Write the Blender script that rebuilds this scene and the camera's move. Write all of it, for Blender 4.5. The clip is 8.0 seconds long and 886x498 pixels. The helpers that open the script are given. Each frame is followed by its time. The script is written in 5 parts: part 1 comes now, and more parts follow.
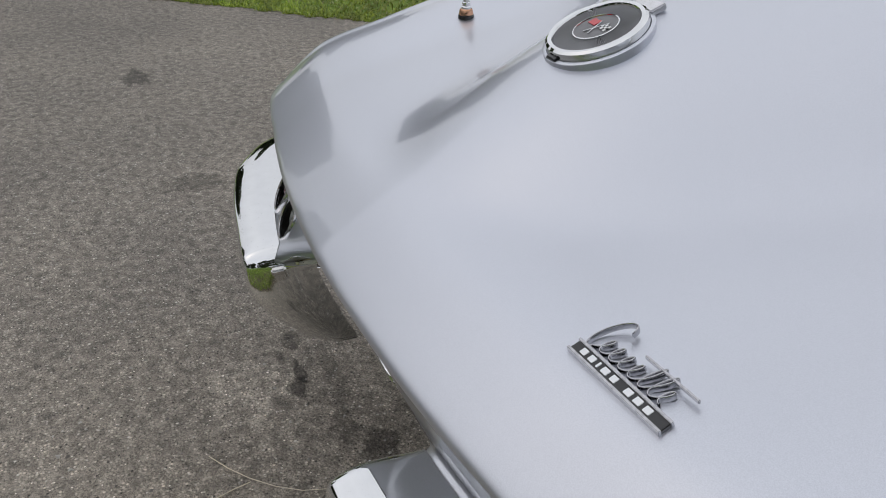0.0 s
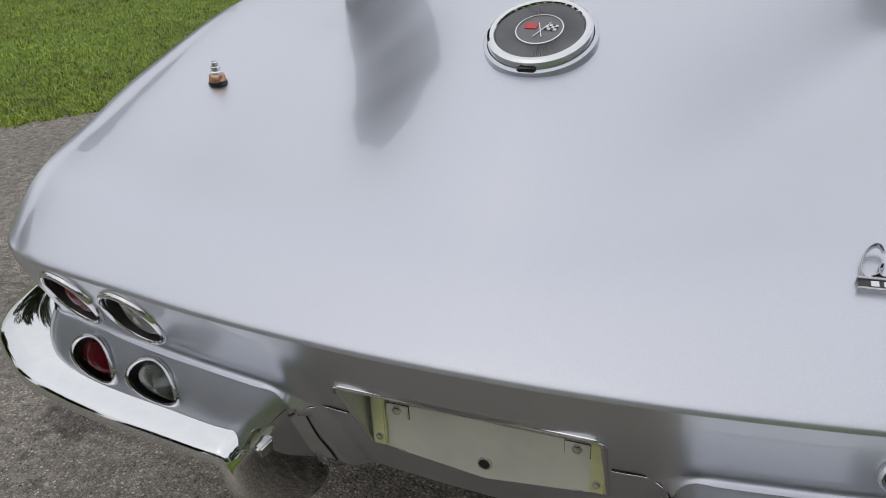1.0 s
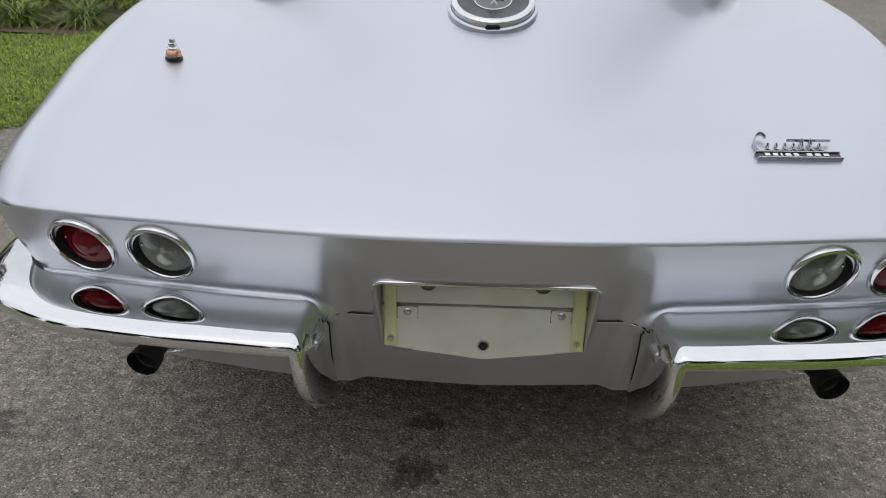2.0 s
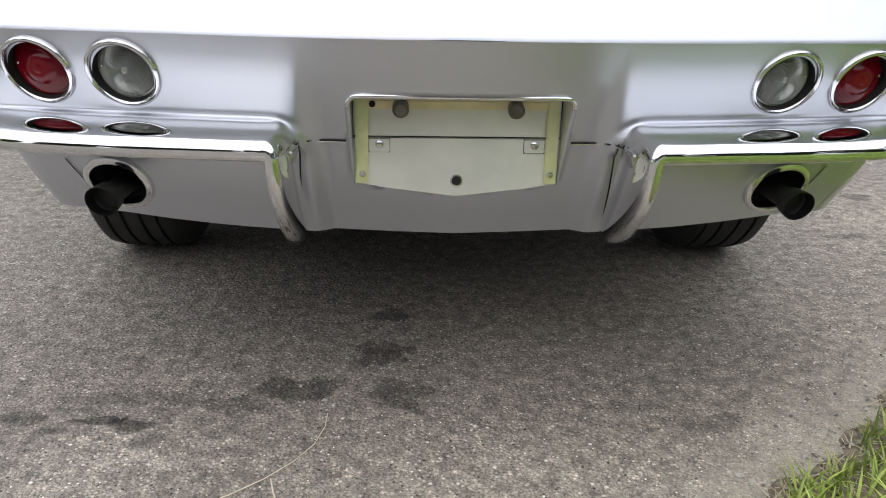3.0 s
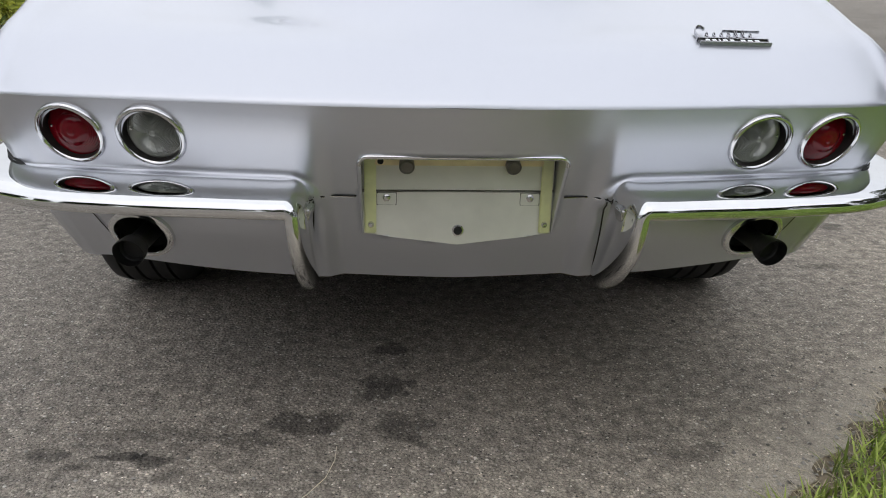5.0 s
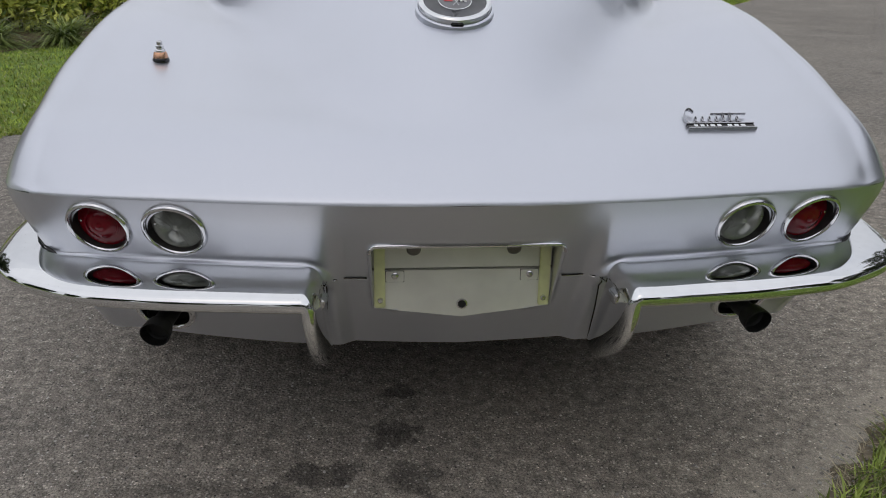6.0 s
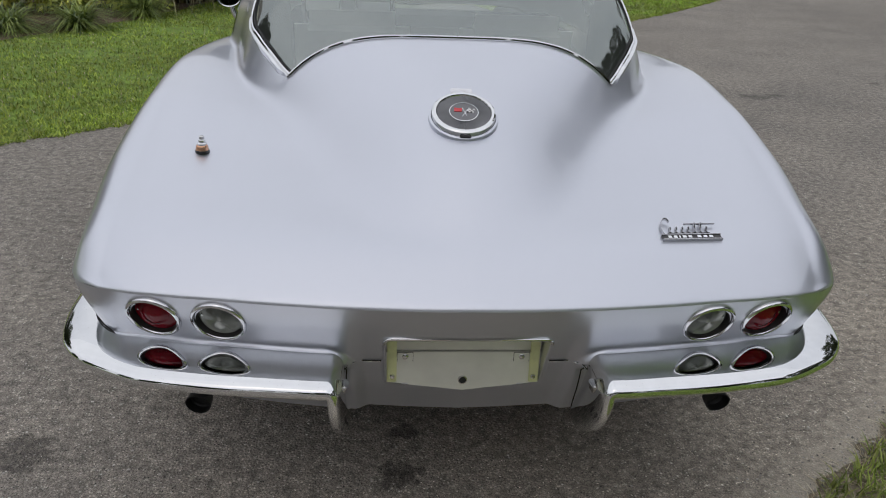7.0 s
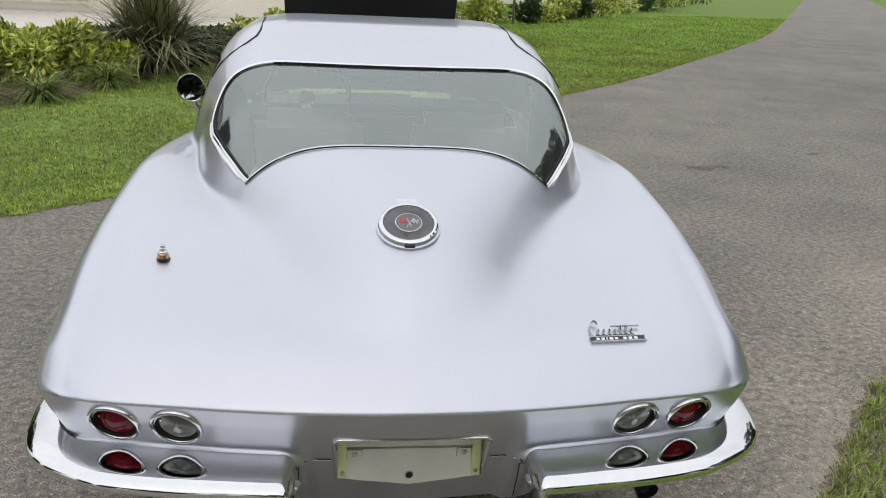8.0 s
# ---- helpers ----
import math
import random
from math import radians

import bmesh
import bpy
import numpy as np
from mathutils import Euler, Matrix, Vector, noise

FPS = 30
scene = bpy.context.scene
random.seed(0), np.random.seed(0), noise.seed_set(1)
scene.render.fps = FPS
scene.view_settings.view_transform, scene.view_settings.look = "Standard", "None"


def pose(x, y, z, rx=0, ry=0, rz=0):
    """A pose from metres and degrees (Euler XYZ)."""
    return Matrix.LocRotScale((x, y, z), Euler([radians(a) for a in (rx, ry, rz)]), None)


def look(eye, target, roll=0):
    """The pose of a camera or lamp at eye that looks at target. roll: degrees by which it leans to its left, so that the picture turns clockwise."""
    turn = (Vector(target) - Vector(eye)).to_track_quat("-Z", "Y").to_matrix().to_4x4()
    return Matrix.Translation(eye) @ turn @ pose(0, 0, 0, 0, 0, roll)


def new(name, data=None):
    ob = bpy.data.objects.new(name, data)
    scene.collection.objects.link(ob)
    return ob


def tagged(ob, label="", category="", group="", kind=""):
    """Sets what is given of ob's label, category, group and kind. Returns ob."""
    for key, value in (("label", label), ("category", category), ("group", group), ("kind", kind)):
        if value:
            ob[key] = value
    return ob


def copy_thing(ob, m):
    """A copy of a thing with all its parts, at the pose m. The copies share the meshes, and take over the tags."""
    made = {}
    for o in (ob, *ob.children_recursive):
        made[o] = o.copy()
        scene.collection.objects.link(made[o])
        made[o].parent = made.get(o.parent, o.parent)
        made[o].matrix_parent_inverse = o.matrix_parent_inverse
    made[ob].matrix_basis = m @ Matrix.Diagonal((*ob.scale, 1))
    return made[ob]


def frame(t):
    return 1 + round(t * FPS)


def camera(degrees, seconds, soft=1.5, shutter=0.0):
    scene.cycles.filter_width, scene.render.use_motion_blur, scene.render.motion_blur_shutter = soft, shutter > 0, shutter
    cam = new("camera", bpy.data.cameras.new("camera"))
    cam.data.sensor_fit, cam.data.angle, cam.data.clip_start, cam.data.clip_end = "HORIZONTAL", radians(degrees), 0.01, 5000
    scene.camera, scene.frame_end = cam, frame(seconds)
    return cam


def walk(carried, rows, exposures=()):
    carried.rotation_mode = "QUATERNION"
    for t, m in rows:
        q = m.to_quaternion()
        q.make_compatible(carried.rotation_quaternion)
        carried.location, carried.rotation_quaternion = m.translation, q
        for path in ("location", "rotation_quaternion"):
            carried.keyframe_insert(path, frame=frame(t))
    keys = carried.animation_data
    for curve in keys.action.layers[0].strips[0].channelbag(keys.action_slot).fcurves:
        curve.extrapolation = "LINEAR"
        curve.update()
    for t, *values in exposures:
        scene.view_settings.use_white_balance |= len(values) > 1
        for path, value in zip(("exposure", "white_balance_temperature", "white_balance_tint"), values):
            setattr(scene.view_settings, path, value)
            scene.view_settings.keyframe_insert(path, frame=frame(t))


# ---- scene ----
cam = camera(57.5, 8.0, soft=1.0)
PATH = [
    (0, (0.962, -0.273, 1.240), (-0.644, 0.425, 0.275), 2.8),
    (0.5, (0.659, -0.596, 1.212), (-0.518, 0.687, 0.226), 1.0),
    (1, (0.298, -0.731, 1.204), (-0.395, 0.923, 0.319), -2.8),
    (1.2, (0.185, -0.798, 1.207), (-0.299, 0.947, 0.358), -3.1),
    (2.3, (-0.043, -1.188, 1.030), (-0.045, 0.677, 0.307), 1.8),
    (2.5, (-0.046, -1.202, 0.955), (-0.009, 0.673, 0.261), 1.6),
    (3, (-0.092, -1.224, 0.799), (0.011, 0.65, 0.108), 1.3),
    (3.5, (-0.135, -1.262, 0.788), (0.014, 0.607, 0.09), 2.0),
    (4, (-0.144, -1.289, 0.819), (0.035, 0.58, 0.131), 1.9),
    (4.2, (-0.151, -1.281, 0.841), (0.043, 0.585, 0.148), 1.9),
    (5.3, (-0.134, -1.309, 0.928), (0.006, 0.578, 0.279), 1.4),
    (5.5, (-0.143, -1.313, 0.973), (0.0, 0.571, 0.317), 1.3),
    (6, (-0.149, -1.32, 1.101), (-0.003, 0.539, 0.377), 0.8),
    (6.5, (-0.152, -1.372, 1.276), (-0.018, 0.461, 0.485), 1.1),
    (7, (-0.178, -1.437, 1.425), (-0.032, 0.39, 0.625), 2.4),
    (7.5, (-0.175, -1.494, 1.536), (0.013, 0.35, 0.785), 2.9),
    (8, (-0.145, -1.527, 1.586), (0.086, 0.343, 0.916), 2.8),
]
EXPOSURES = [(0, -0.38, 6500, 10), (0.5, -0.42, 6500, 10), (1.0, -0.32, 6550, 10), (1.2, -0.26, 6500, 10), (2.3, -0.02, 6500, 10), (2.5, 0.12, 6500, 11), (3.0, 0.62, 6450, 11), (3.5, 1.1, 6850, 12), (4.0, 0.98, 6800, 10), (4.2, 0.78, 6700, 10), (5.3, -0.08, 6500, 10), (6.0, -0.36, 6450, 11), (7.0, -0.33, 6450, 11), (7.5, -0.22, 6500, 10), (8.0, 0.0, 6600, 10)]
walk(cam, [(t, look(eye, target, roll)) for t, eye, target, roll in PATH], EXPOSURES)

# ---- world, sun, exposure ----
world = bpy.data.worlds.new("overcast_sky")
scene.world = world
world.use_nodes = True
wn, wl = world.node_tree.nodes, world.node_tree.links
sky = wn.new("ShaderNodeTexSky")
sky.sky_type, sky.sun_disc = "NISHITA", False
sky.sun_elevation, sky.sun_rotation = radians(52), radians(200)
sky.air_density, sky.dust_density, sky.ozone_density = 1.0, 4.0, 1.0
cloud = wn.new("ShaderNodeTexNoise")
cloud.inputs["Scale"].default_value, cloud.inputs["Detail"].default_value = 2.2, 6.0
ramp = wn.new("ShaderNodeValToRGB")
ramp.color_ramp.elements[0].position, ramp.color_ramp.elements[0].color = 0.30, (7.2, 7.4, 7.9, 1)
ramp.color_ramp.elements[1].position, ramp.color_ramp.elements[1].color = 0.70, (8.4, 8.55, 8.9, 1)
mixs = wn.new("ShaderNodeMix")
mixs.data_type = "RGBA"
mixs.inputs[0].default_value = 0.9
wl.new(cloud.outputs["Fac"], ramp.inputs[0])
wl.new(sky.outputs[0], mixs.inputs[6])
wl.new(ramp.outputs[0], mixs.inputs[7])
# an overcast sky is brightest overhead
way, height, dome, shade = wn.new("ShaderNodeTexCoord"), wn.new("ShaderNodeSeparateXYZ"), wn.new("ShaderNodeMapRange"), wn.new("ShaderNodeVectorMath")
wl.new(way.outputs["Generated"], height.inputs[0])
wl.new(height.outputs["Z"], dome.inputs["Value"])
dome.inputs["To Min"].default_value, dome.inputs["To Max"].default_value = 0.68, 1.0
dome.inputs["From Max"].default_value = 0.55
shade.operation = "SCALE"
wl.new(mixs.outputs[2], shade.inputs[0])
wl.new(dome.outputs[0], shade.inputs["Scale"])
wl.new(shade.outputs[0], wn["Background"].inputs[0])
wn["Background"].inputs[1].default_value = 0.138
sun = new("sun", bpy.data.lights.new("sun", "SUN"))
sun.data.energy, sun.data.angle, sun.data.color = 0.3, radians(160), (1.0, 0.96, 0.9)
sun.matrix_world = look((0, 0, 10), (1.6, 3.4, 5.5))


# ---- materials ----
def material(name):
    m = bpy.data.materials.new(name)
    m.use_nodes = True
    return m, m.node_tree.nodes, m.node_tree.links, m.node_tree.nodes["Principled BSDF"]


def plain(name, color, rough=0.5, metal=0.0, coat=0.0, vary=0.06, scale=40.0, bump=0.0):
    """A simple surface with a little variation in tone and gloss."""
    m, n, l, b = material(name)
    b.inputs["Metallic"].default_value = metal
    b.inputs["Coat Weight"].default_value = coat
    b.inputs["Coat Roughness"].default_value = 0.03
    tc = n.new("ShaderNodeTexCoord")
    t = n.new("ShaderNodeTexNoise")
    t.inputs["Scale"].default_value, t.inputs["Detail"].default_value = scale, 5.0
    l.new(tc.outputs["Object"], t.inputs["Vector"])
    r = n.new("ShaderNodeValToRGB")
    r.color_ramp.elements[0].position, r.color_ramp.elements[1].position = 0.3, 0.7
    r.color_ramp.elements[0].color = (*[c * (1 - vary) for c in color], 1)
    r.color_ramp.elements[1].color = (*[min(1, c * (1 + vary)) for c in color], 1)
    l.new(t.outputs["Fac"], r.inputs[0])
    l.new(r.outputs[0], b.inputs["Base Color"])
    mr = n.new("ShaderNodeMapRange")
    mr.inputs["To Min"].default_value, mr.inputs["To Max"].default_value = max(0, rough * 0.8), min(1, rough * 1.2)
    l.new(t.outputs["Fac"], mr.inputs["Value"])
    l.new(mr.outputs[0], b.inputs["Roughness"])
    if bump:
        bp = n.new("ShaderNodeBump")
        bp.inputs["Strength"].default_value, bp.inputs["Distance"].default_value = bump, 0.002
        l.new(t.outputs["Fac"], bp.inputs["Height"])
        l.new(bp.outputs[0], b.inputs["Normal"])
    return m


def paint_material():
    m, n, l, b = material("silver_paint")
    tc = n.new("ShaderNodeTexCoord")
    f = n.new("ShaderNodeTexNoise")
    f.inputs["Scale"].default_value, f.inputs["Detail"].default_value = 900.0, 2.0
    w = n.new("ShaderNodeTexNoise")
    w.inputs["Scale"].default_value, w.inputs["Detail"].default_value = 3.0, 3.0
    l.new(tc.outputs["Object"], f.inputs["Vector"])
    l.new(tc.outputs["Object"], w.inputs["Vector"])
    r = n.new("ShaderNodeValToRGB")
    r.color_ramp.elements[0].position, r.color_ramp.elements[1].position = 0.35, 0.65
    r.color_ramp.elements[0].color, r.color_ramp.elements[1].color = (0.585, 0.607, 0.668, 1), (0.655, 0.677, 0.742, 1)
    l.new(f.outputs["Fac"], r.inputs[0])
    l.new(r.outputs[0], b.inputs["Base Color"])
    b.inputs["Metallic"].default_value = 0.96
    b.inputs["Roughness"].default_value = 0.42
    b.inputs["Coat Weight"].default_value = 0.9
    b.inputs["Coat Roughness"].default_value = 0.02
    bp = n.new("ShaderNodeBump")
    bp.inputs["Strength"].default_value, bp.inputs["Distance"].default_value = 0.15, 0.004
    l.new(w.outputs["Fac"], bp.inputs["Height"])
    l.new(bp.outputs[0], b.inputs["Normal"])
    return m


def glass_material(name, color, alpha_gloss=0.02, milky=0.10, ior=3.4):
    m, n, l, b = material(name)
    n.remove(b)
    tr, gl, mx, fr = n.new("ShaderNodeBsdfTransparent"), n.new("ShaderNodeBsdfGlossy"), n.new("ShaderNodeMixShader"), n.new("ShaderNodeFresnel")
    tr.inputs[0].default_value = (*color, 1)
    gl.inputs["Color"].default_value = (0.90, 0.97, 0.94, 1)
    gl.inputs["Roughness"].default_value = alpha_gloss
    fr.inputs[0].default_value = ior
    l.new(fr.outputs[0], mx.inputs[0])
    l.new(tr.outputs[0], mx.inputs[1])
    l.new(gl.outputs[0], mx.inputs[2])
    # pale diffuse share stands in for the sky's milky reflection
    du = n.new("ShaderNodeBsdfDiffuse")
    du.inputs[0].default_value = (0.70, 0.76, 0.73, 1)
    m2 = n.new("ShaderNodeMixShader")
    m2.inputs[0].default_value = milky
    l.new(mx.outputs[0], m2.inputs[1])
    l.new(du.outputs[0], m2.inputs[2])
    l.new(m2.outputs[0], n["Material Output"].inputs[0])
    return m


def lens_material(name, color, rough=0.08, metal=0.0):
    m, n, l, b = material(name)
    b.inputs["Base Color"].default_value = (*color, 1)
    b.inputs["Roughness"].default_value = rough
    b.inputs["Transmission Weight"].default_value = 0.0
    b.inputs["Coat Weight"].default_value = 0.04
    b.inputs["Metallic"].default_value = metal
    b.inputs["Specular IOR Level"].default_value = 0.3
    tc = n.new("ShaderNodeTexCoord")
    t = n.new("ShaderNodeTexNoise")
    t.inputs["Scale"].default_value = 60
    l.new(tc.outputs["Object"], t.inputs["Vector"])
    mr = n.new("ShaderNodeMapRange")
    mr.inputs["To Min"].default_value, mr.inputs["To Max"].default_value = rough * 0.6, rough * 1.6
    l.new(t.outputs["Fac"], mr.inputs["Value"])
    l.new(mr.outputs[0], b.inputs["Roughness"])
    return m


# damp spots, filled cracks, darker and paler patches on the asphalt: x, y, half sizes, tone factor
PATCHES = [(-0.117, 0.496, 0.045, 0.04, 0.45), (-0.13, 0.303, 0.06, 0.055, 0.4), (-0.092, 0.13, 0.065, 0.07, 0.5), (-0.29, 0.160, 0.095, 0.050, 0.42), (-0.40, 0.10, 0.07, 0.03, 0.6),
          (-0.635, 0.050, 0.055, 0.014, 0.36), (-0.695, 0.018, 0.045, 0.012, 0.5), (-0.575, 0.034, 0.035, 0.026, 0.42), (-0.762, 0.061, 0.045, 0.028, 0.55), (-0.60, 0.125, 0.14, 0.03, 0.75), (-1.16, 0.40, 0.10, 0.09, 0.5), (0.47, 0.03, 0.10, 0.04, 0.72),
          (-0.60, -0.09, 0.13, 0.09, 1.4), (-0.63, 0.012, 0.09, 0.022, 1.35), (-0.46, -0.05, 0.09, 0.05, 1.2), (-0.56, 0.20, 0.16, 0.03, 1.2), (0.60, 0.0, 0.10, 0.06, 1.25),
          (-3.17, -0.16, 0.14, 0.07, 0.5), (-1.83, -0.04, 0.09, 0.12, 0.65), (2.88, 5.03, 0.16, 0.09, 0.62), (3.10, 5.10, 0.09, 0.06, 0.6), (4.29, 5.70, 0.08, 0.06, 0.65), (1.54, 1.50, 0.06, 0.05, 0.6), (1.29, 1.07, 0.08, 0.03, 0.65)]


def asphalt_material():
    m, n, l, b = material("worn_asphalt")
    tc = n.new("ShaderNodeTexCoord")

    def tex(kind, scale, detail=4.0):
        t = n.new(kind)
        t.inputs["Scale"].default_value = scale
        if "Noise" in kind:
            t.inputs["Detail"].default_value = detail
        l.new(tc.outputs["Object"], t.inputs["Vector"])
        return t

    def mix(kind, fac, a, c):
        x = n.new("ShaderNodeMix")
        x.data_type, x.blend_type = "RGBA", kind
        for sock, v in ((0, fac), (6, a), (7, c)):
            if isinstance(v, (int, float)):
                x.inputs[sock].default_value = v
            elif isinstance(v, tuple):
                x.inputs[sock].default_value = v
            else:
                l.new(v, x.inputs[sock])
        return x.outputs[2]

    def steps(src, a, bb, ca=(0, 0, 0, 1), cb=(1, 1, 1, 1)):
        r = n.new("ShaderNodeValToRGB")
        r.color_ramp.elements[0].position, r.color_ramp.elements[0].color = a, ca
        r.color_ramp.elements[1].position, r.color_ramp.elements[1].color = bb, cb
        l.new(src, r.inputs[0])
        return r.outputs[0]

    fine, mid, big = tex("ShaderNodeTexNoise", 420, 6), tex("ShaderNodeTexNoise", 30, 6), tex("ShaderNodeTexNoise", 1.3, 5)
    stones, chips, grit, far = tex("ShaderNodeTexVoronoi", 135), tex("ShaderNodeTexVoronoi", 46), tex("ShaderNodeTexVoronoi", 300), tex("ShaderNodeTexNoise", 0.35, 4)

    def tones(v, low, high):
        s = n.new("ShaderNodeSeparateColor")
        l.new(v.outputs["Color"], s.inputs[0])
        return s, steps(s.outputs[1], 0.0, 1.0, low, high)

    gs, gt = tones(grit, (0.04, 0.037, 0.032, 1), (0.38, 0.355, 0.32, 1))
    ss, st = tones(stones, (0.16, 0.150, 0.133, 1), (0.52, 0.49, 0.44, 1))
    base = mix("MIX", 0.45, gt, steps(fine.outputs["Fac"], 0.32, 0.70, (0.02, 0.018, 0.015, 1), (0.46, 0.43, 0.385, 1)))
    near = steps(stones.outputs["Distance"], 0.30, 0.50, (1, 1, 1, 1), (0, 0, 0, 1))
    base = mix("MIX", mix("MULTIPLY", 1.0, steps(ss.outputs[0], 0.50, 0.62), near), base, st)
    base = mix("MULTIPLY", 0.7, base, steps(mid.outputs["Fac"], 0.32, 0.68, (0.45, 0.45, 0.45, 1), (1.40, 1.38, 1.35, 1)))
    base = mix("MULTIPLY", 0.6, base, steps(big.outputs["Fac"], 0.35, 0.68, (0.78, 0.78, 0.78, 1), (1.22, 1.20, 1.16, 1)))
    base = mix("MULTIPLY", 0.7, base, steps(far.outputs["Fac"], 0.35, 0.65, (1.0, 0.975, 0.95, 1), (1.24, 1.21, 1.18, 1)))
    cx = n.new("ShaderNodeSeparateColor")
    l.new(chips.outputs["Color"], cx.inputs[0])
    near2 = steps(chips.outputs["Distance"], 0.10, 0.20, (1, 1, 1, 1), (0, 0, 0, 1))
    base = mix("MIX", mix("MULTIPLY", 1.0, steps(cx.outputs[0], 0.87, 0.89), near2), base, (0.62, 0.60, 0.56, 1))
    specks = tex("ShaderNodeTexVoronoi", 88)
    sx2 = n.new("ShaderNodeSeparateColor")
    l.new(specks.outputs["Color"], sx2.inputs[0])
    near3 = steps(specks.outputs["Distance"], 0.16, 0.28, (1, 1, 1, 1), (0, 0, 0, 1))
    base = mix("MIX", mix("MULTIPLY", 1.0, steps(sx2.outputs[0], 0.80, 0.83), near3), base, (0.48, 0.455, 0.415, 1))
    base = mix("MIX", mix("MULTIPLY", 1.0, steps(sx2.outputs[1], 0.80, 0.83), near3), base, (0.04, 0.037, 0.033, 1))
    flecks = tex("ShaderNodeTexVoronoi", 150)
    fx = n.new("ShaderNodeSeparateColor")
    l.new(flecks.outputs["Color"], fx.inputs[0])
    near4 = steps(flecks.outputs["Distance"], 0.22, 0.34, (1, 1, 1, 1), (0, 0, 0, 1))
    base = mix("MIX", mix("MULTIPLY", 1.0, steps(fx.outputs[0], 0.955, 0.965), near4), base, (0.78, 0.75, 0.69, 1))
    warp = n.new("ShaderNodeTexNoise")
    warp.inputs["Scale"].default_value, warp.inputs["Detail"].default_value = 22.0, 5.0
    l.new(tc.outputs["Object"], warp.inputs["Vector"])
    for sx_, sy_, rx_, ry_, dark_ in PATCHES:
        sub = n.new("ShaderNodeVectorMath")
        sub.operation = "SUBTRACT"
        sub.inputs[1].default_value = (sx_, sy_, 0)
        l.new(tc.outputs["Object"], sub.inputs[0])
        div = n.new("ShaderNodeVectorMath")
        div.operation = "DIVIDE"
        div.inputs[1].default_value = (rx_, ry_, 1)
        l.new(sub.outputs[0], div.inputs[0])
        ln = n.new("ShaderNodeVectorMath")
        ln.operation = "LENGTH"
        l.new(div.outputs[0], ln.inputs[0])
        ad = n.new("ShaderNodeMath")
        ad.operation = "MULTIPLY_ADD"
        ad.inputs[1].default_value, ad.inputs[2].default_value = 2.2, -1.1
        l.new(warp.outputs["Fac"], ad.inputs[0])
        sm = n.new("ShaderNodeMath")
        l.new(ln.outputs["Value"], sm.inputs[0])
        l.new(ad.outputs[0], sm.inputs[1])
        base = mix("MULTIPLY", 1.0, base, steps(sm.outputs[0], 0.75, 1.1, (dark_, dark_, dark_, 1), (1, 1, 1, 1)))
    # pale sand washed along the grass edge
    dot = n.new("ShaderNodeVectorMath")
    dot.operation = "DOT_PRODUCT"
    dot.inputs[1].default_value = (0.64, -0.768, 0)
    l.new(tc.outputs["Object"], dot.inputs[0])
    wash = n.new("ShaderNodeMath")
    wash.operation = "MULTIPLY_ADD"
    wash.inputs[1].default_value = 0.34
    l.new(warp.outputs["Fac"], wash.inputs[0])
    l.new(dot.outputs["Value"], wash.inputs[2])
    place, along = n.new("ShaderNodeSeparateXYZ"), n.new("ShaderNodeMapRange")
    l.new(tc.outputs["Object"], place.inputs[0])
    l.new(place.outputs["Y"], along.inputs["Value"])
    along.inputs["From Min"].default_value, along.inputs["From Max"].default_value = -1.1, -0.35
    # colour raised broadly towards the edge, standing in for stronger light
    tone_lift = n.new("ShaderNodeMapRange")
    tone_lift.inputs["From Min"].default_value, tone_lift.inputs["From Max"].default_value = -0.55, 0.55
    l.new(wash.outputs[0], tone_lift.inputs["Value"])
    base = mix("MULTIPLY", mix("MULTIPLY", 1.0, tone_lift.outputs[0], along.outputs[0]), base, (1.32, 1.29, 1.23, 1))
    sand = steps(wash.outputs[0], 0.47, 0.66, (0, 0, 0, 1), (0.75, 0.75, 0.75, 1))
    base = mix("MIX", mix("MULTIPLY", 1.0, sand, along.outputs[0]), base, steps(fine.outputs["Fac"], 0.3, 0.7, (0.26, 0.23, 0.185, 1), (0.58, 0.53, 0.44, 1)))
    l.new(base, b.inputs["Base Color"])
    b.inputs["Roughness"].default_value = 0.88
    bp = n.new("ShaderNodeBump")
    bp.inputs["Strength"].default_value, bp.inputs["Distance"].default_value = 0.35, 0.003
    l.new(mid.outputs["Fac"], bp.inputs["Height"])
    bp2 = n.new("ShaderNodeBump")
    bp2.inputs["Strength"].default_value, bp2.inputs["Distance"].default_value = 0.8, 0.004
    bp2.invert = True
    l.new(stones.outputs["Distance"], bp2.inputs["Height"])
    l.new(bp.outputs[0], bp2.inputs["Normal"])
    l.new(bp2.outputs[0], b.inputs["Normal"])
    return m


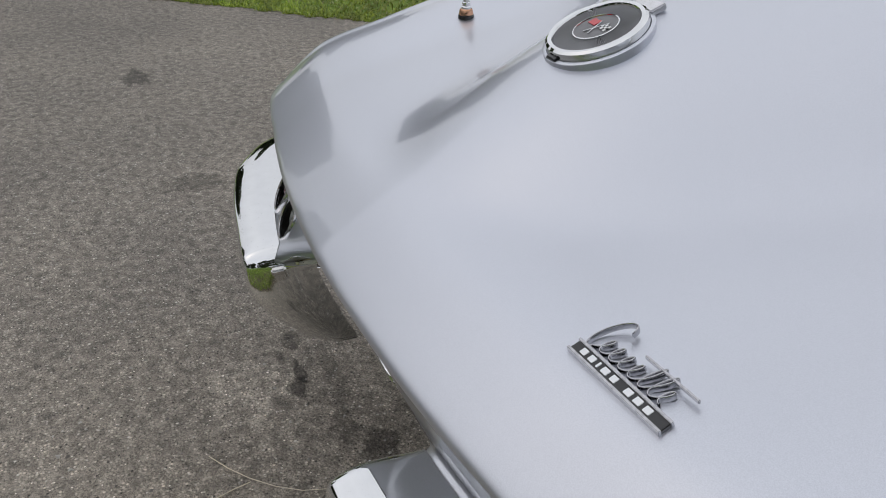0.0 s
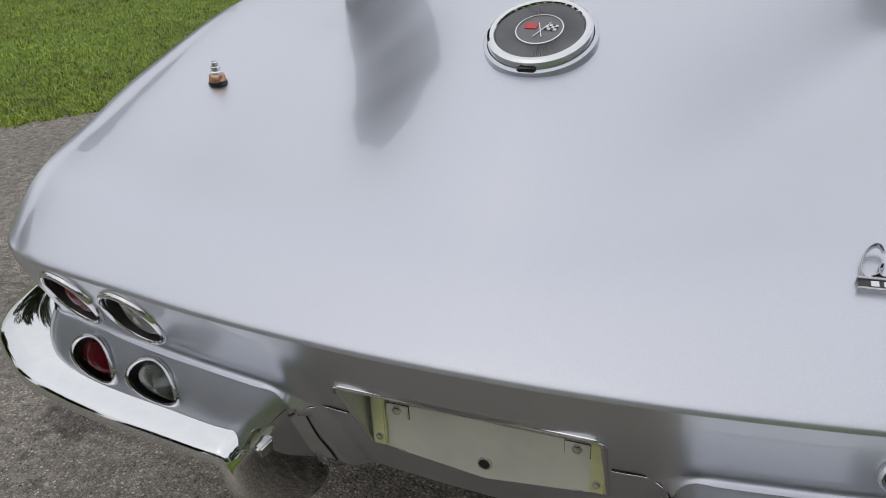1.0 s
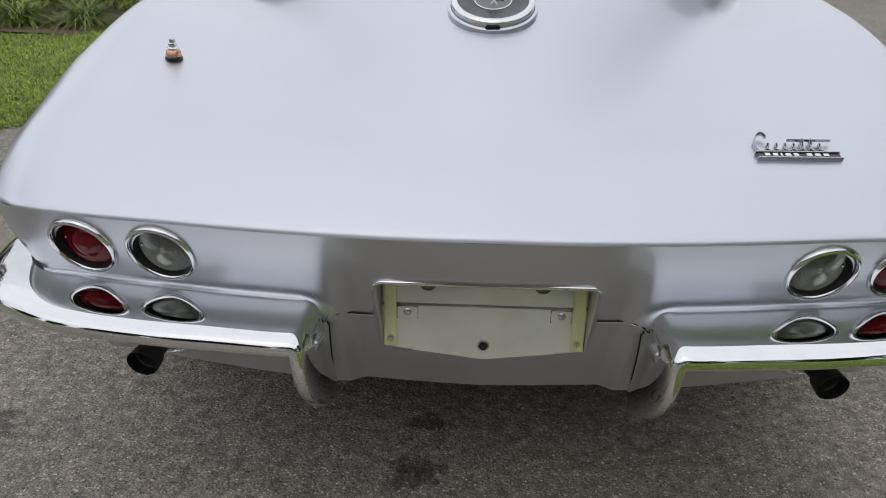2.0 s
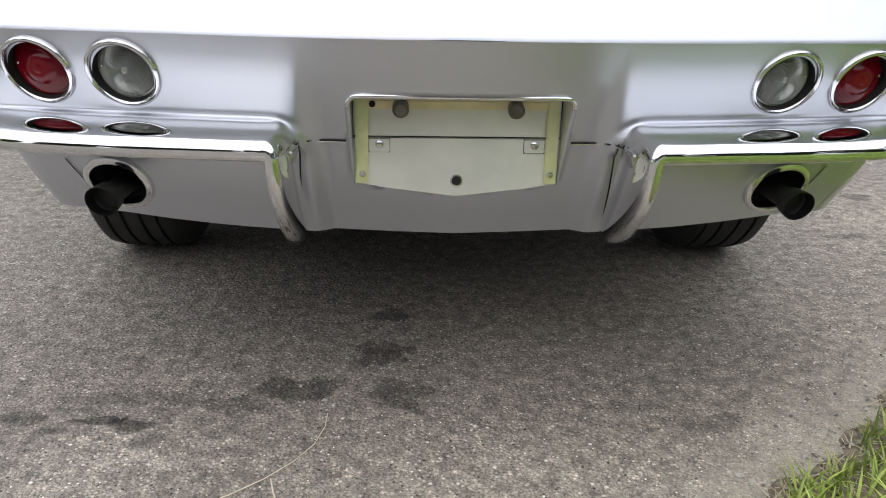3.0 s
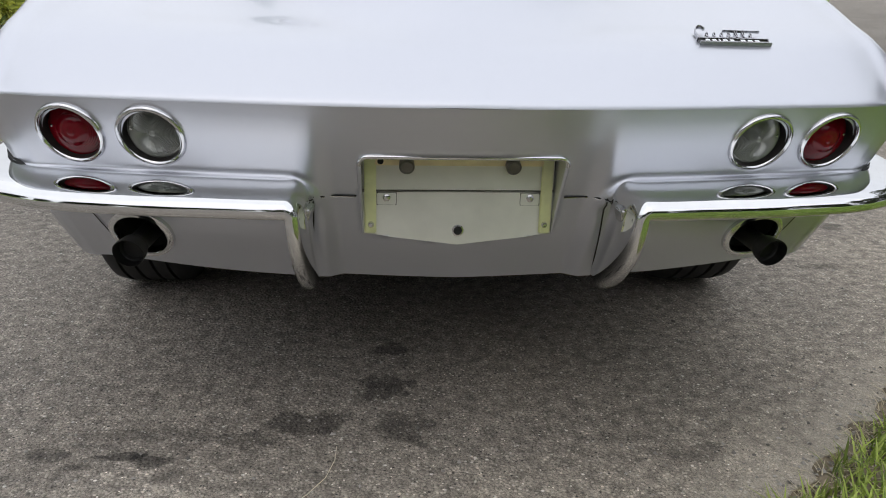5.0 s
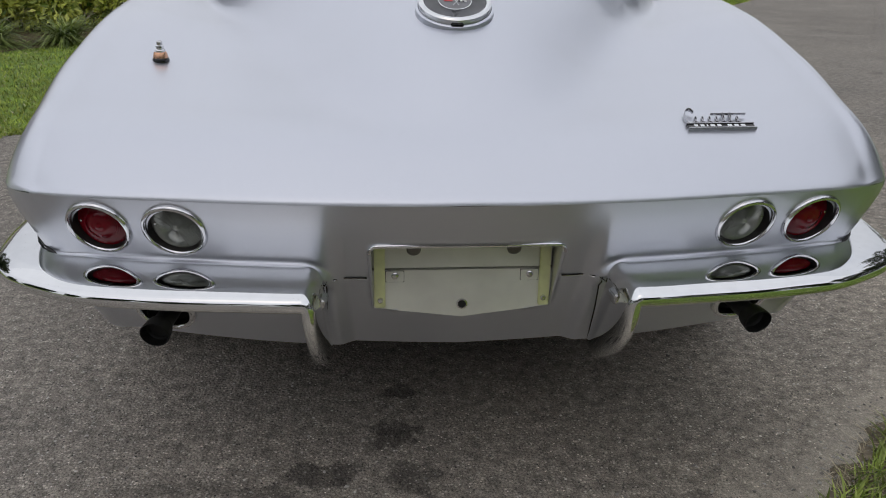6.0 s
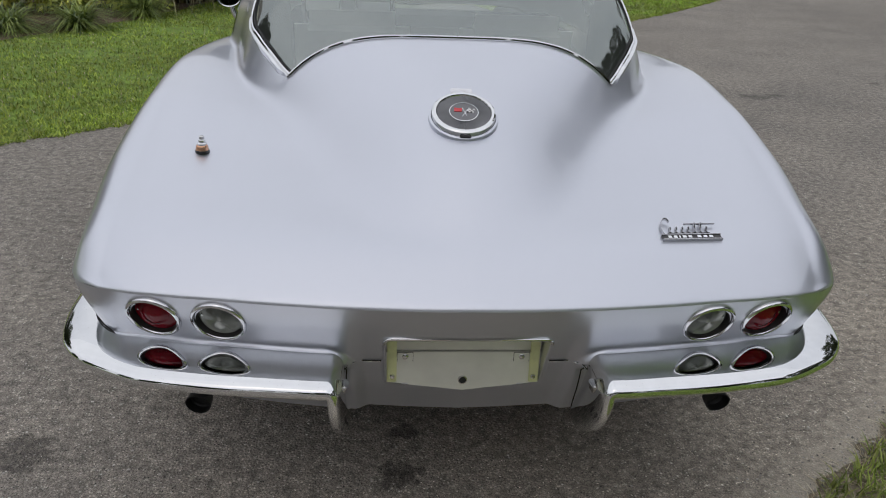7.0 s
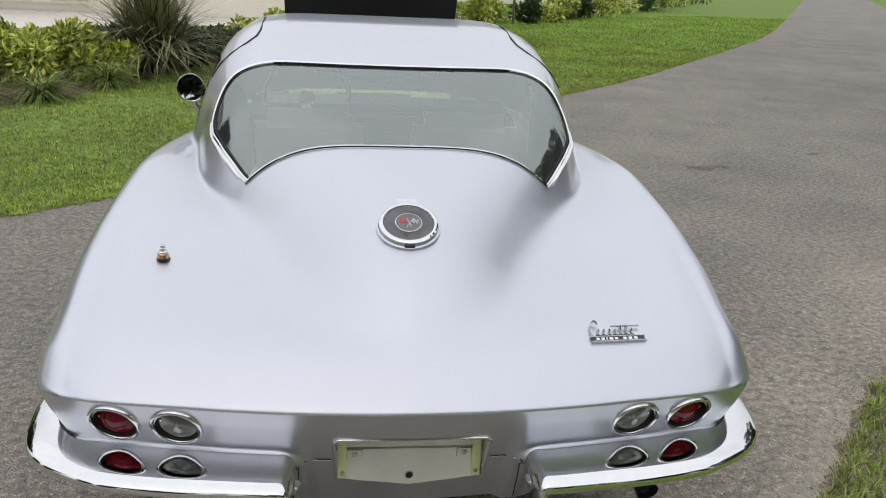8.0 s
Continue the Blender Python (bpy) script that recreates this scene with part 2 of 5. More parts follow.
def leaf_material(name, low, high, rough=0.5, trans=0.25, patchy=False):
    """Foliage: every blade or leaf has its own tone between low and high."""
    m, n, l, b = material(name)
    g = n.new("ShaderNodeNewGeometry")
    r = n.new("ShaderNodeValToRGB")
    r.color_ramp.elements[0].color, r.color_ramp.elements[1].color = (*low, 1), (*high, 1)
    l.new(g.outputs["Random Per Island"], r.inputs[0])
    tone = r.outputs[0]
    if patchy:
        tc = n.new("ShaderNodeTexCoord")
        for sc, lo, hi in ((0.9, (0.78, 0.72, 0.75, 1), (1.15, 1.18, 1.1, 1)), (7.0, (0.74, 0.70, 0.74, 1), (1.25, 1.25, 1.2, 1))):
            t, rr, mm = n.new("ShaderNodeTexNoise"), n.new("ShaderNodeValToRGB"), n.new("ShaderNodeMix")
            t.inputs["Scale"].default_value, t.inputs["Detail"].default_value = sc, 4.0
            l.new(tc.outputs["Object"], t.inputs["Vector"])
            rr.color_ramp.elements[0].position, rr.color_ramp.elements[1].position = 0.36, 0.62
            rr.color_ramp.elements[0].color, rr.color_ramp.elements[1].color = lo, hi
            l.new(t.outputs["Fac"], rr.inputs[0])
            mm.data_type, mm.blend_type = "RGBA", "MULTIPLY"
            mm.inputs[0].default_value = 1.0
            l.new(tone, mm.inputs[6])
            l.new(rr.outputs[0], mm.inputs[7])
            tone = mm.outputs[2]
    l.new(tone, b.inputs["Base Color"])
    b.inputs["Roughness"].default_value = rough
    d = n.new("ShaderNodeBsdfTranslucent")
    l.new(tone, d.inputs[0])
    mx = n.new("ShaderNodeMixShader")
    mx.inputs[0].default_value = trans
    l.new(b.outputs[0], mx.inputs[1])
    l.new(d.outputs[0], mx.inputs[2])
    l.new(mx.outputs[0], n["Material Output"].inputs[0])
    return m


PAINT = paint_material()
CHROME = plain("chrome", (0.77, 0.78, 0.79), 0.035, 1.0, vary=0.02)
BRUSHED = plain("worn_chrome", (0.62, 0.62, 0.62), 0.16, 1.0, vary=0.1, scale=120)
BLACK_PIPE = plain("sooty_black_steel", (0.010, 0.010, 0.010), 0.5, 0.1, vary=0.3)
RUBBER = plain("tyre_rubber", (0.022, 0.022, 0.022), 0.75, vary=0.3, scale=30, bump=0.3)
DARK = plain("dark_underbody", (0.012, 0.012, 0.012), 0.8, vary=0.4)
SEAM = plain("panel_gap_black", (0.01, 0.01, 0.01), 0.7)
RED_LENS = lens_material("red_lens", (0.15, 0.002, 0.008), 0.12)
CLEAR_LENS = lens_material("clear_fluted_lens", (0.30, 0.31, 0.29), 0.12, 0.45)
LAMP_GREY = plain("dull_plate_lamp", (0.16, 0.15, 0.13), 0.35, 0.4, vary=0.2)
SATIN = plain("satin_chrome", (0.70, 0.70, 0.72), 0.15, 1.0, vary=0.05, scale=90)
LAMP_WALL = plain("lamp_wall_dark", (0.03, 0.028, 0.027), 0.4, 0.3)
PANEL = plain("plate_panel_silver", (0.72, 0.72, 0.655), 0.40, 0.3, 0.3, vary=0.08, scale=14)
STRIP = plain("yellowed_zinc_strip", (0.80, 0.68, 0.42), 0.42, 0.3, vary=0.12, scale=25)
RAIL = plain("zinc_chromate_bracket", (0.70, 0.72, 0.40), 0.42, 0.35, vary=0.12, scale=25)
BLACK_PAINT = plain("black_enamel", (0.012, 0.012, 0.014), 0.25, coat=0.5)
GREY_DISC = plain("grey_enamel", (0.36, 0.365, 0.38), 0.5, 0.0, 0.1)
DISC_DARK = plain("dark_grey_enamel", (0.15, 0.15, 0.16), 0.4, 0.0, 0.3)
RED_ENAMEL = plain("red_enamel", (0.55, 0.012, 0.02), 0.3, coat=0.6)
WHITE_ENAMEL = plain("white_enamel", (0.75, 0.75, 0.75), 0.3, coat=0.4)
# badge chrome darkened in colour, for the dark reflections in its strokes
BADGE = plain("shaded_chrome", (0.50, 0.50, 0.52), 0.12, 1.0, vary=0.15, scale=200)
COPPER = plain("bare_copper_sleeve", (0.72, 0.42, 0.27), 0.25, 0.9)
GLASS = glass_material("window_glass", (0.84, 0.91, 0.87), 0.01, 0.035)
CLEAR_GLASS = glass_material("clear_window_glass", (0.92, 0.95, 0.93), 0.01, 0.0, 1.5)
ALLOY = plain("brushed_alloy_spokes", (0.82, 0.82, 0.82), 0.4, 0.2, vary=0.04)
MIRROR = plain("mirror_glass", (0.8, 0.82, 0.84), 0.01, 1.0, vary=0.0)
SEAT = plain("pale_vinyl", (0.84, 0.84, 0.82), 0.5, vary=0.08, scale=60, bump=0.2)
CARPET = plain("dark_carpet", (0.03, 0.03, 0.032), 0.95, vary=0.4, scale=300, bump=0.5)
ASPHALT = asphalt_material()
CHIP = leaf_material("stone_chips", (0.12, 0.11, 0.10), (0.46, 0.44, 0.40), 0.85, 0.0)
SOIL = plain("lawn_soil", (0.14, 0.225, 0.028), 0.95, vary=0.45, scale=9, bump=0.8)
GRASS = leaf_material("lawn_grass", (0.10, 0.165, 0.018), (0.45, 0.54, 0.085), patchy=True)
GRASS_FAR = leaf_material("far_lawn_grass", (0.16, 0.26, 0.022), (0.36, 0.56, 0.07), patchy=True)
GRASS_NEAR = leaf_material("edge_grass", (0.12, 0.20, 0.025), (0.50, 0.60, 0.16), patchy=True)
SANDY = plain("sandy_soil", (0.20, 0.165, 0.115), 0.95, vary=0.5, scale=60, bump=1.0)
STRAW = plain("pale_straw", (0.72, 0.66, 0.52), 0.7, vary=0.1)
LIRIOPE = leaf_material("strappy_leaves", (0.04, 0.08, 0.015), (0.36, 0.44, 0.11), 0.4)
MULCH = plain("brown_mulch", (0.12, 0.08, 0.052), 0.95, vary=0.5, scale=30, bump=1.0)
PANEL_GREY = plain("grey_wall_panel", (0.30, 0.30, 0.29), 0.4, vary=0.05)
DRY = leaf_material("dry_straw", (0.42, 0.36, 0.24), (0.62, 0.55, 0.40))
CROTON = leaf_material("yellow_green_leaves", (0.07, 0.14, 0.015), (0.90, 0.92, 0.22), 0.3, 0.15)
DARKLEAF = leaf_material("dark_green_leaves", (0.018, 0.045, 0.012), (0.07, 0.13, 0.03), 0.4)
REED = leaf_material("fountain_grass_blades", (0.02, 0.03, 0.008), (0.40, 0.37, 0.19), 0.5, 0.12)
TREELEAF = leaf_material("tree_leaves", (0.018, 0.028, 0.010), (0.06, 0.08, 0.028), 0.45)
BARK = plain("bark", (0.13, 0.10, 0.07), 0.9, vary=0.4, scale=12, bump=0.8)
STUCCO = plain("cream_stucco", (0.90, 0.85, 0.76), 0.9, vary=0.05, scale=20, bump=0.4)
ROOFTILE = plain("grey_roof_tile", (0.22, 0.2, 0.18), 0.85, vary=0.2, scale=8)
CONCRETE = plain("pale_concrete", (0.82, 0.77, 0.69), 0.85, vary=0.1, scale=6)


# ---- mesh helpers ----
def mesh_ob(name, verts, faces, mat, parent=None, label="", smooth=True):
    me = bpy.data.meshes.new(name)
    me.from_pydata([tuple(v) for v in verts], [], [tuple(f) for f in faces])
    me.materials.append(mat)
    if smooth:
        me.polygons.foreach_set("use_smooth", [True] * len(me.polygons))
    me.update()
    ob = new(name, me)
    ob.parent = parent
    if label:
        ob["label"] = label
    return ob


def part(name, bm, mat, parent, label="", smooth=True):
    me = bpy.data.meshes.new(name)
    bmesh.ops.recalc_face_normals(bm, faces=bm.faces)
    bm.to_mesh(me)
    bm.free()
    me.materials.append(mat)
    if smooth:
        me.polygons.foreach_set("use_smooth", [True] * len(me.polygons))
        me.set_sharp_from_angle(angle=radians(40))
    ob = new(name, me)
    ob.parent = parent
    if label:
        ob["label"] = label
    return ob


def thing(name, label, category, group="", kind=""):
    return tagged(new(name), label, category, group, kind)


def grid_faces(rows, cols, close=False):
    out = []
    for i in range(rows - 1):
        for j in range(cols if close else cols - 1):
            k = (j + 1) % cols
            out.append((i * cols + j, i * cols + k, (i + 1) * cols + k, (i + 1) * cols + j))
    return out


def tube(bm, pts, r, sides=8, caps=True):
    """A round bar through the points; r is a radius or one radius a point."""
    pts = [Vector(p) for p in pts]
    rs = r if isinstance(r, (list, tuple)) else [r] * len(pts)
    rings, ref = [], None
    for i, p in enumerate(pts):
        d = (pts[min(i + 1, len(pts) - 1)] - pts[max(i - 1, 0)]).normalized()
        if ref is None:
            ref = d.orthogonal().normalized()
        ref = (ref - d * ref.dot(d)).normalized()
        side = d.cross(ref)
        rings.append([bm.verts.new(p + rs[i] * (math.cos(a) * ref + math.sin(a) * side)) for a in [2 * math.pi * k / sides for k in range(sides)]])
    for a, b in zip(rings, rings[1:]):
        for k in range(sides):
            bm.faces.new((a[k], a[(k + 1) % sides], b[(k + 1) % sides], b[k]))
    if caps:
        bm.faces.new(rings[0][::-1])
        bm.faces.new(rings[-1])


def lathe(bm, profile, m=Matrix(), sides=40):
    """Turns a profile of (radius, height) about the local z axis."""
    rings = []
    for r, h in profile:
        if r < 1e-5:
            rings.append([bm.verts.new(m @ Vector((0, 0, h)))])
        else:
            rings.append([bm.verts.new(m @ Vector((r * math.cos(2 * math.pi * k / sides), r * math.sin(2 * math.pi * k / sides), h))) for k in range(sides)])
    for a, b in zip(rings, rings[1:]):
        for k in range(sides):
            k2 = (k + 1) % sides
            if len(a) == 1 and len(b) > 1:
                bm.faces.new((a[0], b[k], b[k2]))
            elif len(b) == 1 and len(a) > 1:
                bm.faces.new((a[k], b[0], a[k2]))
            elif len(a) > 1:
                bm.faces.new((a[k], a[k2], b[k2], b[k]))


def box(bm, lo, hi, m=Matrix(), bevel=0.0):
    r = bmesh.ops.create_cube(bm, size=1.0)
    s = [hi[i] - lo[i] for i in range(3)]
    c = [(hi[i] + lo[i]) / 2 for i in range(3)]
    for v in r["verts"]:
        v.co = m @ Vector([v.co[i] * s[i] + c[i] for i in range(3)])
    if bevel:
        es = list({e for v in r["verts"] for e in v.link_edges})
        bmesh.ops.bevel(bm, geom=es, offset=bevel, segments=2, affect="EDGES")


def aim(p, n, up=(0, 0, 1)):
    """A pose at p whose z axis is n and whose y axis leans to up."""
    z = Vector(n).normalized()
    x = Vector(up).cross(z).normalized()
    y = z.cross(x)
    m = Matrix((x, y, z)).transposed().to_4x4()
    m.translation = p
    return m


def curve1(pairs):
    """A smooth curve through (parameter, value) pairs (monotone cubic)."""
    xs, ys = np.array([p[0] for p in pairs], float), np.array([p[1] for p in pairs], float)
    h = np.diff(xs)
    d = np.diff(ys) / h
    mm = np.zeros_like(xs)
    mm[0], mm[-1] = d[0], d[-1]
    for i in range(1, len(xs) - 1):
        if d[i - 1] * d[i] > 0:
            w1, w2 = 2 * h[i] + h[i - 1], h[i] + 2 * h[i - 1]
            mm[i] = (w1 + w2) / (w1 / d[i - 1] + w2 / d[i])

    def f(x):
        x = np.clip(np.asarray(x, float), xs[0], xs[-1])
        i = np.clip(np.searchsorted(xs, x) - 1, 0, len(xs) - 2)
        t = (x - xs[i]) / h[i]
        return ((1 + 2 * t) * (1 - t) ** 2 * ys[i] + t * (1 - t) ** 2 * h[i] * mm[i] + t * t * (3 - 2 * t) * ys[i + 1] + t * t * (t - 1) * h[i] * mm[i + 1])

    return f


# ---- the shape of the car: x across, y ahead from the tail, z up ----
lip_y = curve1([(0, -0.048), (0.1, -0.045), (0.245, -0.036), (0.4, -0.018), (0.5, -0.002), (0.6, 0.013), (0.69, 0.032), (0.75, 0.055)])
half_w = curve1([(0, 0.75), (0.02, 0.782), (0.045, 0.808), (0.1, 0.834), (0.2, 0.850), (0.45, 0.883), (0.85, 0.8954), (1.15, 0.9024), (1.6, 0.885), (2.0, 0.850), (2.6, 0.845), (3.2, 0.875), (3.6, 0.868), (4.0, 0.80), (4.2, 0.70), (4.35, 0.52)])
fend_r = curve1([(0, 0), (0.03, 0.027), (0.12, 0.0925), (0.25, 0.1335), (0.42, 0.1845), (0.7, 0.2524), (1.0, 0.2748), (1.25, 0.2638), (1.6, 0.2396), (2.0, 0.20), (2.6, 0.19), (3.1, 0.225), (3.5, 0.20), (4.0, 0.09), (4.35, 0.0)])
top_z = curve1([(-0.048, 0.681), (0.08, 0.772), (0.2, 0.865), (0.365, 0.966), (0.55, 1.033), (0.76, 1.092), (1.0, 1.168), (1.267, 1.242), (1.6, 1.305), (1.9, 1.342), (2.2, 1.345), (2.4, 1.29), (2.62, 1.10), (2.8, 0.93), (3.3, 0.88), (3.8, 0.82), (4.3, 0.70)])
cab_b = curve1([(-0.05, 0.60), (0.08, 0.55), (0.14, 0.475), (0.2, 0.45), (0.3, 0.437), (0.365, 0.436), (0.48, 0.471), (0.55, 0.503), (0.64, 0.532), (0.737, 0.565), (1.0, 0.634), (1.1, 0.647), (1.3, 0.672), (1.6, 0.73), (2.0, 0.74), (2.8, 0.74), (4.3, 0.6)])
cab_n = curve1([(0, 2.0), (0.14, 2.0), (0.3, 2.0), (0.48, 2.3), (0.6, 2.85), (0.737, 4.2), (1.0, 9.5), (1.3, 9.5), (1.6, 8), (4.3, 8)])
ridge = curve1([(-0.05, 0.02), (0.02, 0.09), (0.15, 0.06), (0.4, 0.02), (0.7, 0.0), (4.3, 0.0)])

blend_k = curve1([(0, 0.012), (0.1, 0.035), (0.25, 0.10), (0.45, 0.145), (0.65, 0.11), (0.85, 0.07), (1.1, 0.04), (5, 0.03)])

side_r = curve1([(0, 0.075), (0.15, 0.085), (0.3, 0.10), (0.5, 0.125), (0.7, 0.141), (5, 0.141)])


def smooth01(a):
    a = np.clip(a, 0, 1)
    return a * a * (3 - 2 * a)


def crease_z(x):
    return 0.683 - 0.002 * smooth01((np.abs(x) - 0.62) / 0.2)


def body_z(x, y):
    """Height of the upper body at (x, y)."""
    ax = np.abs(x)
    s = np.maximum(y - lip_y(np.minimum(ax, 0.75)), 0)
    w = half_w(s)
    t = np.clip((w - ax) / side_r(s), 0, 1)
    fend = crease_z(x) + fend_r(s) * (1 - (1 - t) ** 2.51)
    fend = fend - 0.0263 * smooth01((w - 0.141 - ax) / 0.22) * smooth01(s / 0.55) * 1.25
    fend = fend - 0.035 * smooth01((0.60 - ax) / 0.45) * smooth01(s / 0.9)
    cab = top_z(y) - 0.35 * np.minimum(ax / cab_b(y), 1.5) ** cab_n(y) - ridge(y) * (np.sqrt(ax * ax + 2e-5) - 0.0045)
    k = blend_k(s)
    e = np.clip((cab - fend) / (0.25 * k), -40, 40)
    nose = 0.004 * (1 - np.exp(-s / 0.003)) * np.exp(-s / 0.03)
    return fend + 0.25 * k * np.log1p(np.exp(e)) * (e < 39.9) + (cab - fend) * (e >= 39.9) + nose


def body_n(x, y, e=0.004):
    dx = (body_z(x + e, y) - body_z(x - e, y)) / (2 * e)
    dy = (body_z(x, y + e) - body_z(x, y - e)) / (2 * e)
    return Vector((-float(dx), -float(dy), 1)).normalized()


def on_body(x, y, up=0.0):
    return Vector((x, y, float(body_z(x, y)))) + body_n(x, y) * up


pane_side = curve1([(0.737, 0.431), (0.80, 0.470), (0.9, 0.525), (1.0, 0.562), (1.1, 0.575), (1.2, 0.560), (1.245, 0.525), (1.27, 0.46), (1.28, 0.40)])


def rear_pane(x, y):
    """Positive inside the rear window's outline."""
    ax = np.abs(x)
    low = y - (0.728 + 0.008 * (ax / 0.431) ** 2.5)
    up = (1.268 + 0.012 * (ax / 0.4) ** 2) - y
    side = np.where(y < 0.722, -1.0, np.where(y > 1.279, 0.40, pane_side(y))) - ax
    return np.minimum(np.minimum(low, up), side)


def wind_pane(x, y):
    ax = np.abs(x)
    return np.minimum(np.minimum(y - (2.28 + 0.10 * (ax / 0.5) ** 2), 2.72 - 0.12 * (ax / 0.5) ** 2 - y), 0.60 - ax)


def hood_hole(x, y):
    return np.minimum(np.minimum(y - 2.92, 3.92 - y), 0.50 - np.abs(x))


car = thing("sports_car", "silver classic fastback sports coupe parked on asphalt, hood raised", "car")


def build_upper_body():
    us = np.linspace(-1, 1, 251)
    s_rows = np.concatenate([[0, 0.001, 0.0025, 0.0045, 0.0075], np.arange(0.012, 2.3, 0.0085), np.arange(2.3, 4.36, 0.03)])
    pts = []
    for s in s_rows:
        x = us * half_w(s)
        y = lip_y(np.abs(us) * 0.75) + s
        pts.append(np.stack([x, y], 1))
    p = np.array(pts)
    for f in (rear_pane, wind_pane, hood_hole):
        for _ in range(3):
            v = f(p[..., 0], p[..., 1])
            e = 0.002
            gx = (f(p[..., 0] + e, p[..., 1]) - f(p[..., 0] - e, p[..., 1])) / (2 * e)
            gy = (f(p[..., 0], p[..., 1] + e) - f(p[..., 0], p[..., 1] - e)) / (2 * e)
            g2 = gx * gx + gy * gy
            near = (np.abs(v) < 0.0042) & (g2 > 0.05)
            step = np.where(near, v / np.maximum(g2, 0.05), 0)
            p[..., 0] -= step * gx
            p[..., 1] -= step * gy
    z = body_z(p[..., 0], p[..., 1])
    z[0] -= 0.003
    z[1:, 0] -= 0.0045
    z[1:, -1] -= 0.0045
    v = np.concatenate([p, z[..., None]], 2).reshape(-1, 3)
    fs = np.array(grid_faces(len(s_rows), len(us)))
    c = v[fs].mean(1)
    rp, wp, hp = rear_pane(c[:, 0], c[:, 1]) > 0, wind_pane(c[:, 0], c[:, 1]) > 0, hood_hole(c[:, 0], c[:, 1]) > 0
    sp = (c[:, 1] > 1.5) & (c[:, 1] < 2.38) & (c[:, 2] > 0.95) & (c[:, 2] < 1.21) & (np.abs(c[:, 0]) > 0.5)
    skin = mesh_ob("upper_body", v, fs[~(rp | wp | hp | sp)], PAINT, car)

    def cut(name, sel, mat, drop, label):
        f = fs[sel]
        ids, inv = np.unique(f, return_inverse=True)
        q = v[ids].copy()
        q[:, 2] -= drop
        ob = mesh_ob(name, q, inv.reshape(-1, 4), mat, car, label)
        return ob

    g1 = cut("rear_window", rp, GLASS, 0.004, "large curved rear window glass")
    g2 = cut("windshield", wp, CLEAR_GLASS, 0.004, "curved windshield glass")
    g3 = cut("side_window", sp & (c[:, 0] < 0), CLEAR_GLASS, 0.0, "door window glass")
    g4 = cut("side_window", sp & (c[:, 0] > 0), CLEAR_GLASS, 0.0, "door window glass")
    for g in (g1, g2, g3, g4):
        g.visible_shadow = False
    return skin


upper = build_upper_body()


# ---- lower body: the panels under the crease ----
def outline(n_side=120, n_rear=240):
    """The crease in plan, from the left side round the tail to the right side: x, y and the outward normal."""
    ss = np.concatenate([np.linspace(4.3, 0.3, n_side), np.linspace(0.29, 0.002, 50)])
    left = [(-float(half_w(s)), float(lip_y(0.75)) + s) for s in ss]
    rear = [(x, float(lip_y(abs(x)))) for x in np.linspace(-0.75, 0.75, n_rear)]
    right = [(-x, y) for x, y in left[::-1]]
    pts = np.array(left + rear + right)
    d = np.gradient(pts, axis=0)
    for _ in range(2):
        d[1:-1] = (d[:-2] + 2 * d[1:-1] + d[2:]) / 4
    n = np.stack([d[:, 1], -d[:, 0]], 1)
    # the inset lower panels turn the corner on a wide radius
    for _ in range(260):
        n[1:-1] = (n[:-2] + 2 * n[1:-1] + n[2:]) / 4
    n /= np.linalg.norm(n, axis=1)[:, None]
    return pts, n


bottom_z = curve1([(0, 0.324), (0.25, 0.331), (0.42, 0.337), (0.5, 0.342), (0.62, 0.354), (0.75, 0.362)])
tuck_mid = curve1([(0.30, 0.2070), (0.334, 0.1900), (0.42, 0.1410), (0.50, 0.0972), (0.59, 0.0486), (0.655, 0.0135), (0.680, 0.0)])
tuck_side = curve1([(0.30, 0.187), (0.37, 0.149), (0.43, 0.114), (0.50, 0.0820), (0.53, 0.0685), (0.557, 0.0560), (0.60, 0.0364), (0.655, 0.0114), (0.680, 0.0)])
ledge = curve1([(0.40, 0), (0.522, 0), (0.530, -0.006), (0.5345, -0.0155), (0.539, -0.0195), (0.5435, -0.0185), (0.5475, -0.0140), (0.5515, -0.0060), (0.5555, -0.0012), (0.560, 0), (0.70, 0)])
tuck_flank = curve1([(0.18, 0.11), (0.30, 0.065), (0.45, 0.034), (0.60, 0.022), (0.655, 0.012), (0.67, 0.005), (0.677, 0.0)])

tuck_quarter = curve1([(0.18, 0.21), (0.30, 0.15), (0.345, 0.118), (0.386, 0.082), (0.41, 0.064), (0.45, 0.044), (0.60, 0.022), (0.655, 0.012), (0.67, 0.005), (0.677, 0.0)])


def tuck(x, y, z):
    """How far the lower body lies inside the crease at a point of the outline."""
    ax = abs(x)
    k = float(smooth01((ax - 0.222) / 0.035))
    t = float(tuck_mid(z)) * (1 - k) + float(tuck_side(z)) * k
    if ax > 0.24:
        u = min(max(0.305 - ax, 0), 0.0549)
        t += float(ledge(min(z + 0.055 - math.sqrt(0.055 ** 2 - u * u), 0.69))) * float(smooth01((ax - 0.245) / 0.012))
    t -= 0.013 * (1 - math.exp(-max(0.680 - z, 0) / 0.022)) * float(smooth01((ax - 0.70) / 0.07))
    f, g = float(smooth01((y - 0.10) / 0.22)), float(smooth01((y - 0.55) / 0.5))
    return t * (1 - f) + (float(tuck_quarter(z)) * (1 - g) + float(tuck_flank(z)) * g) * f


def rear_surface(x, z):
    """The tail's y at (x, z), for |x| < 0.7."""
    return float(lip_y(abs(x))) + tuck(x, float(lip_y(abs(x))), z)


PIPES = [(-0.571, 0.420), (0.571, 0.420)]


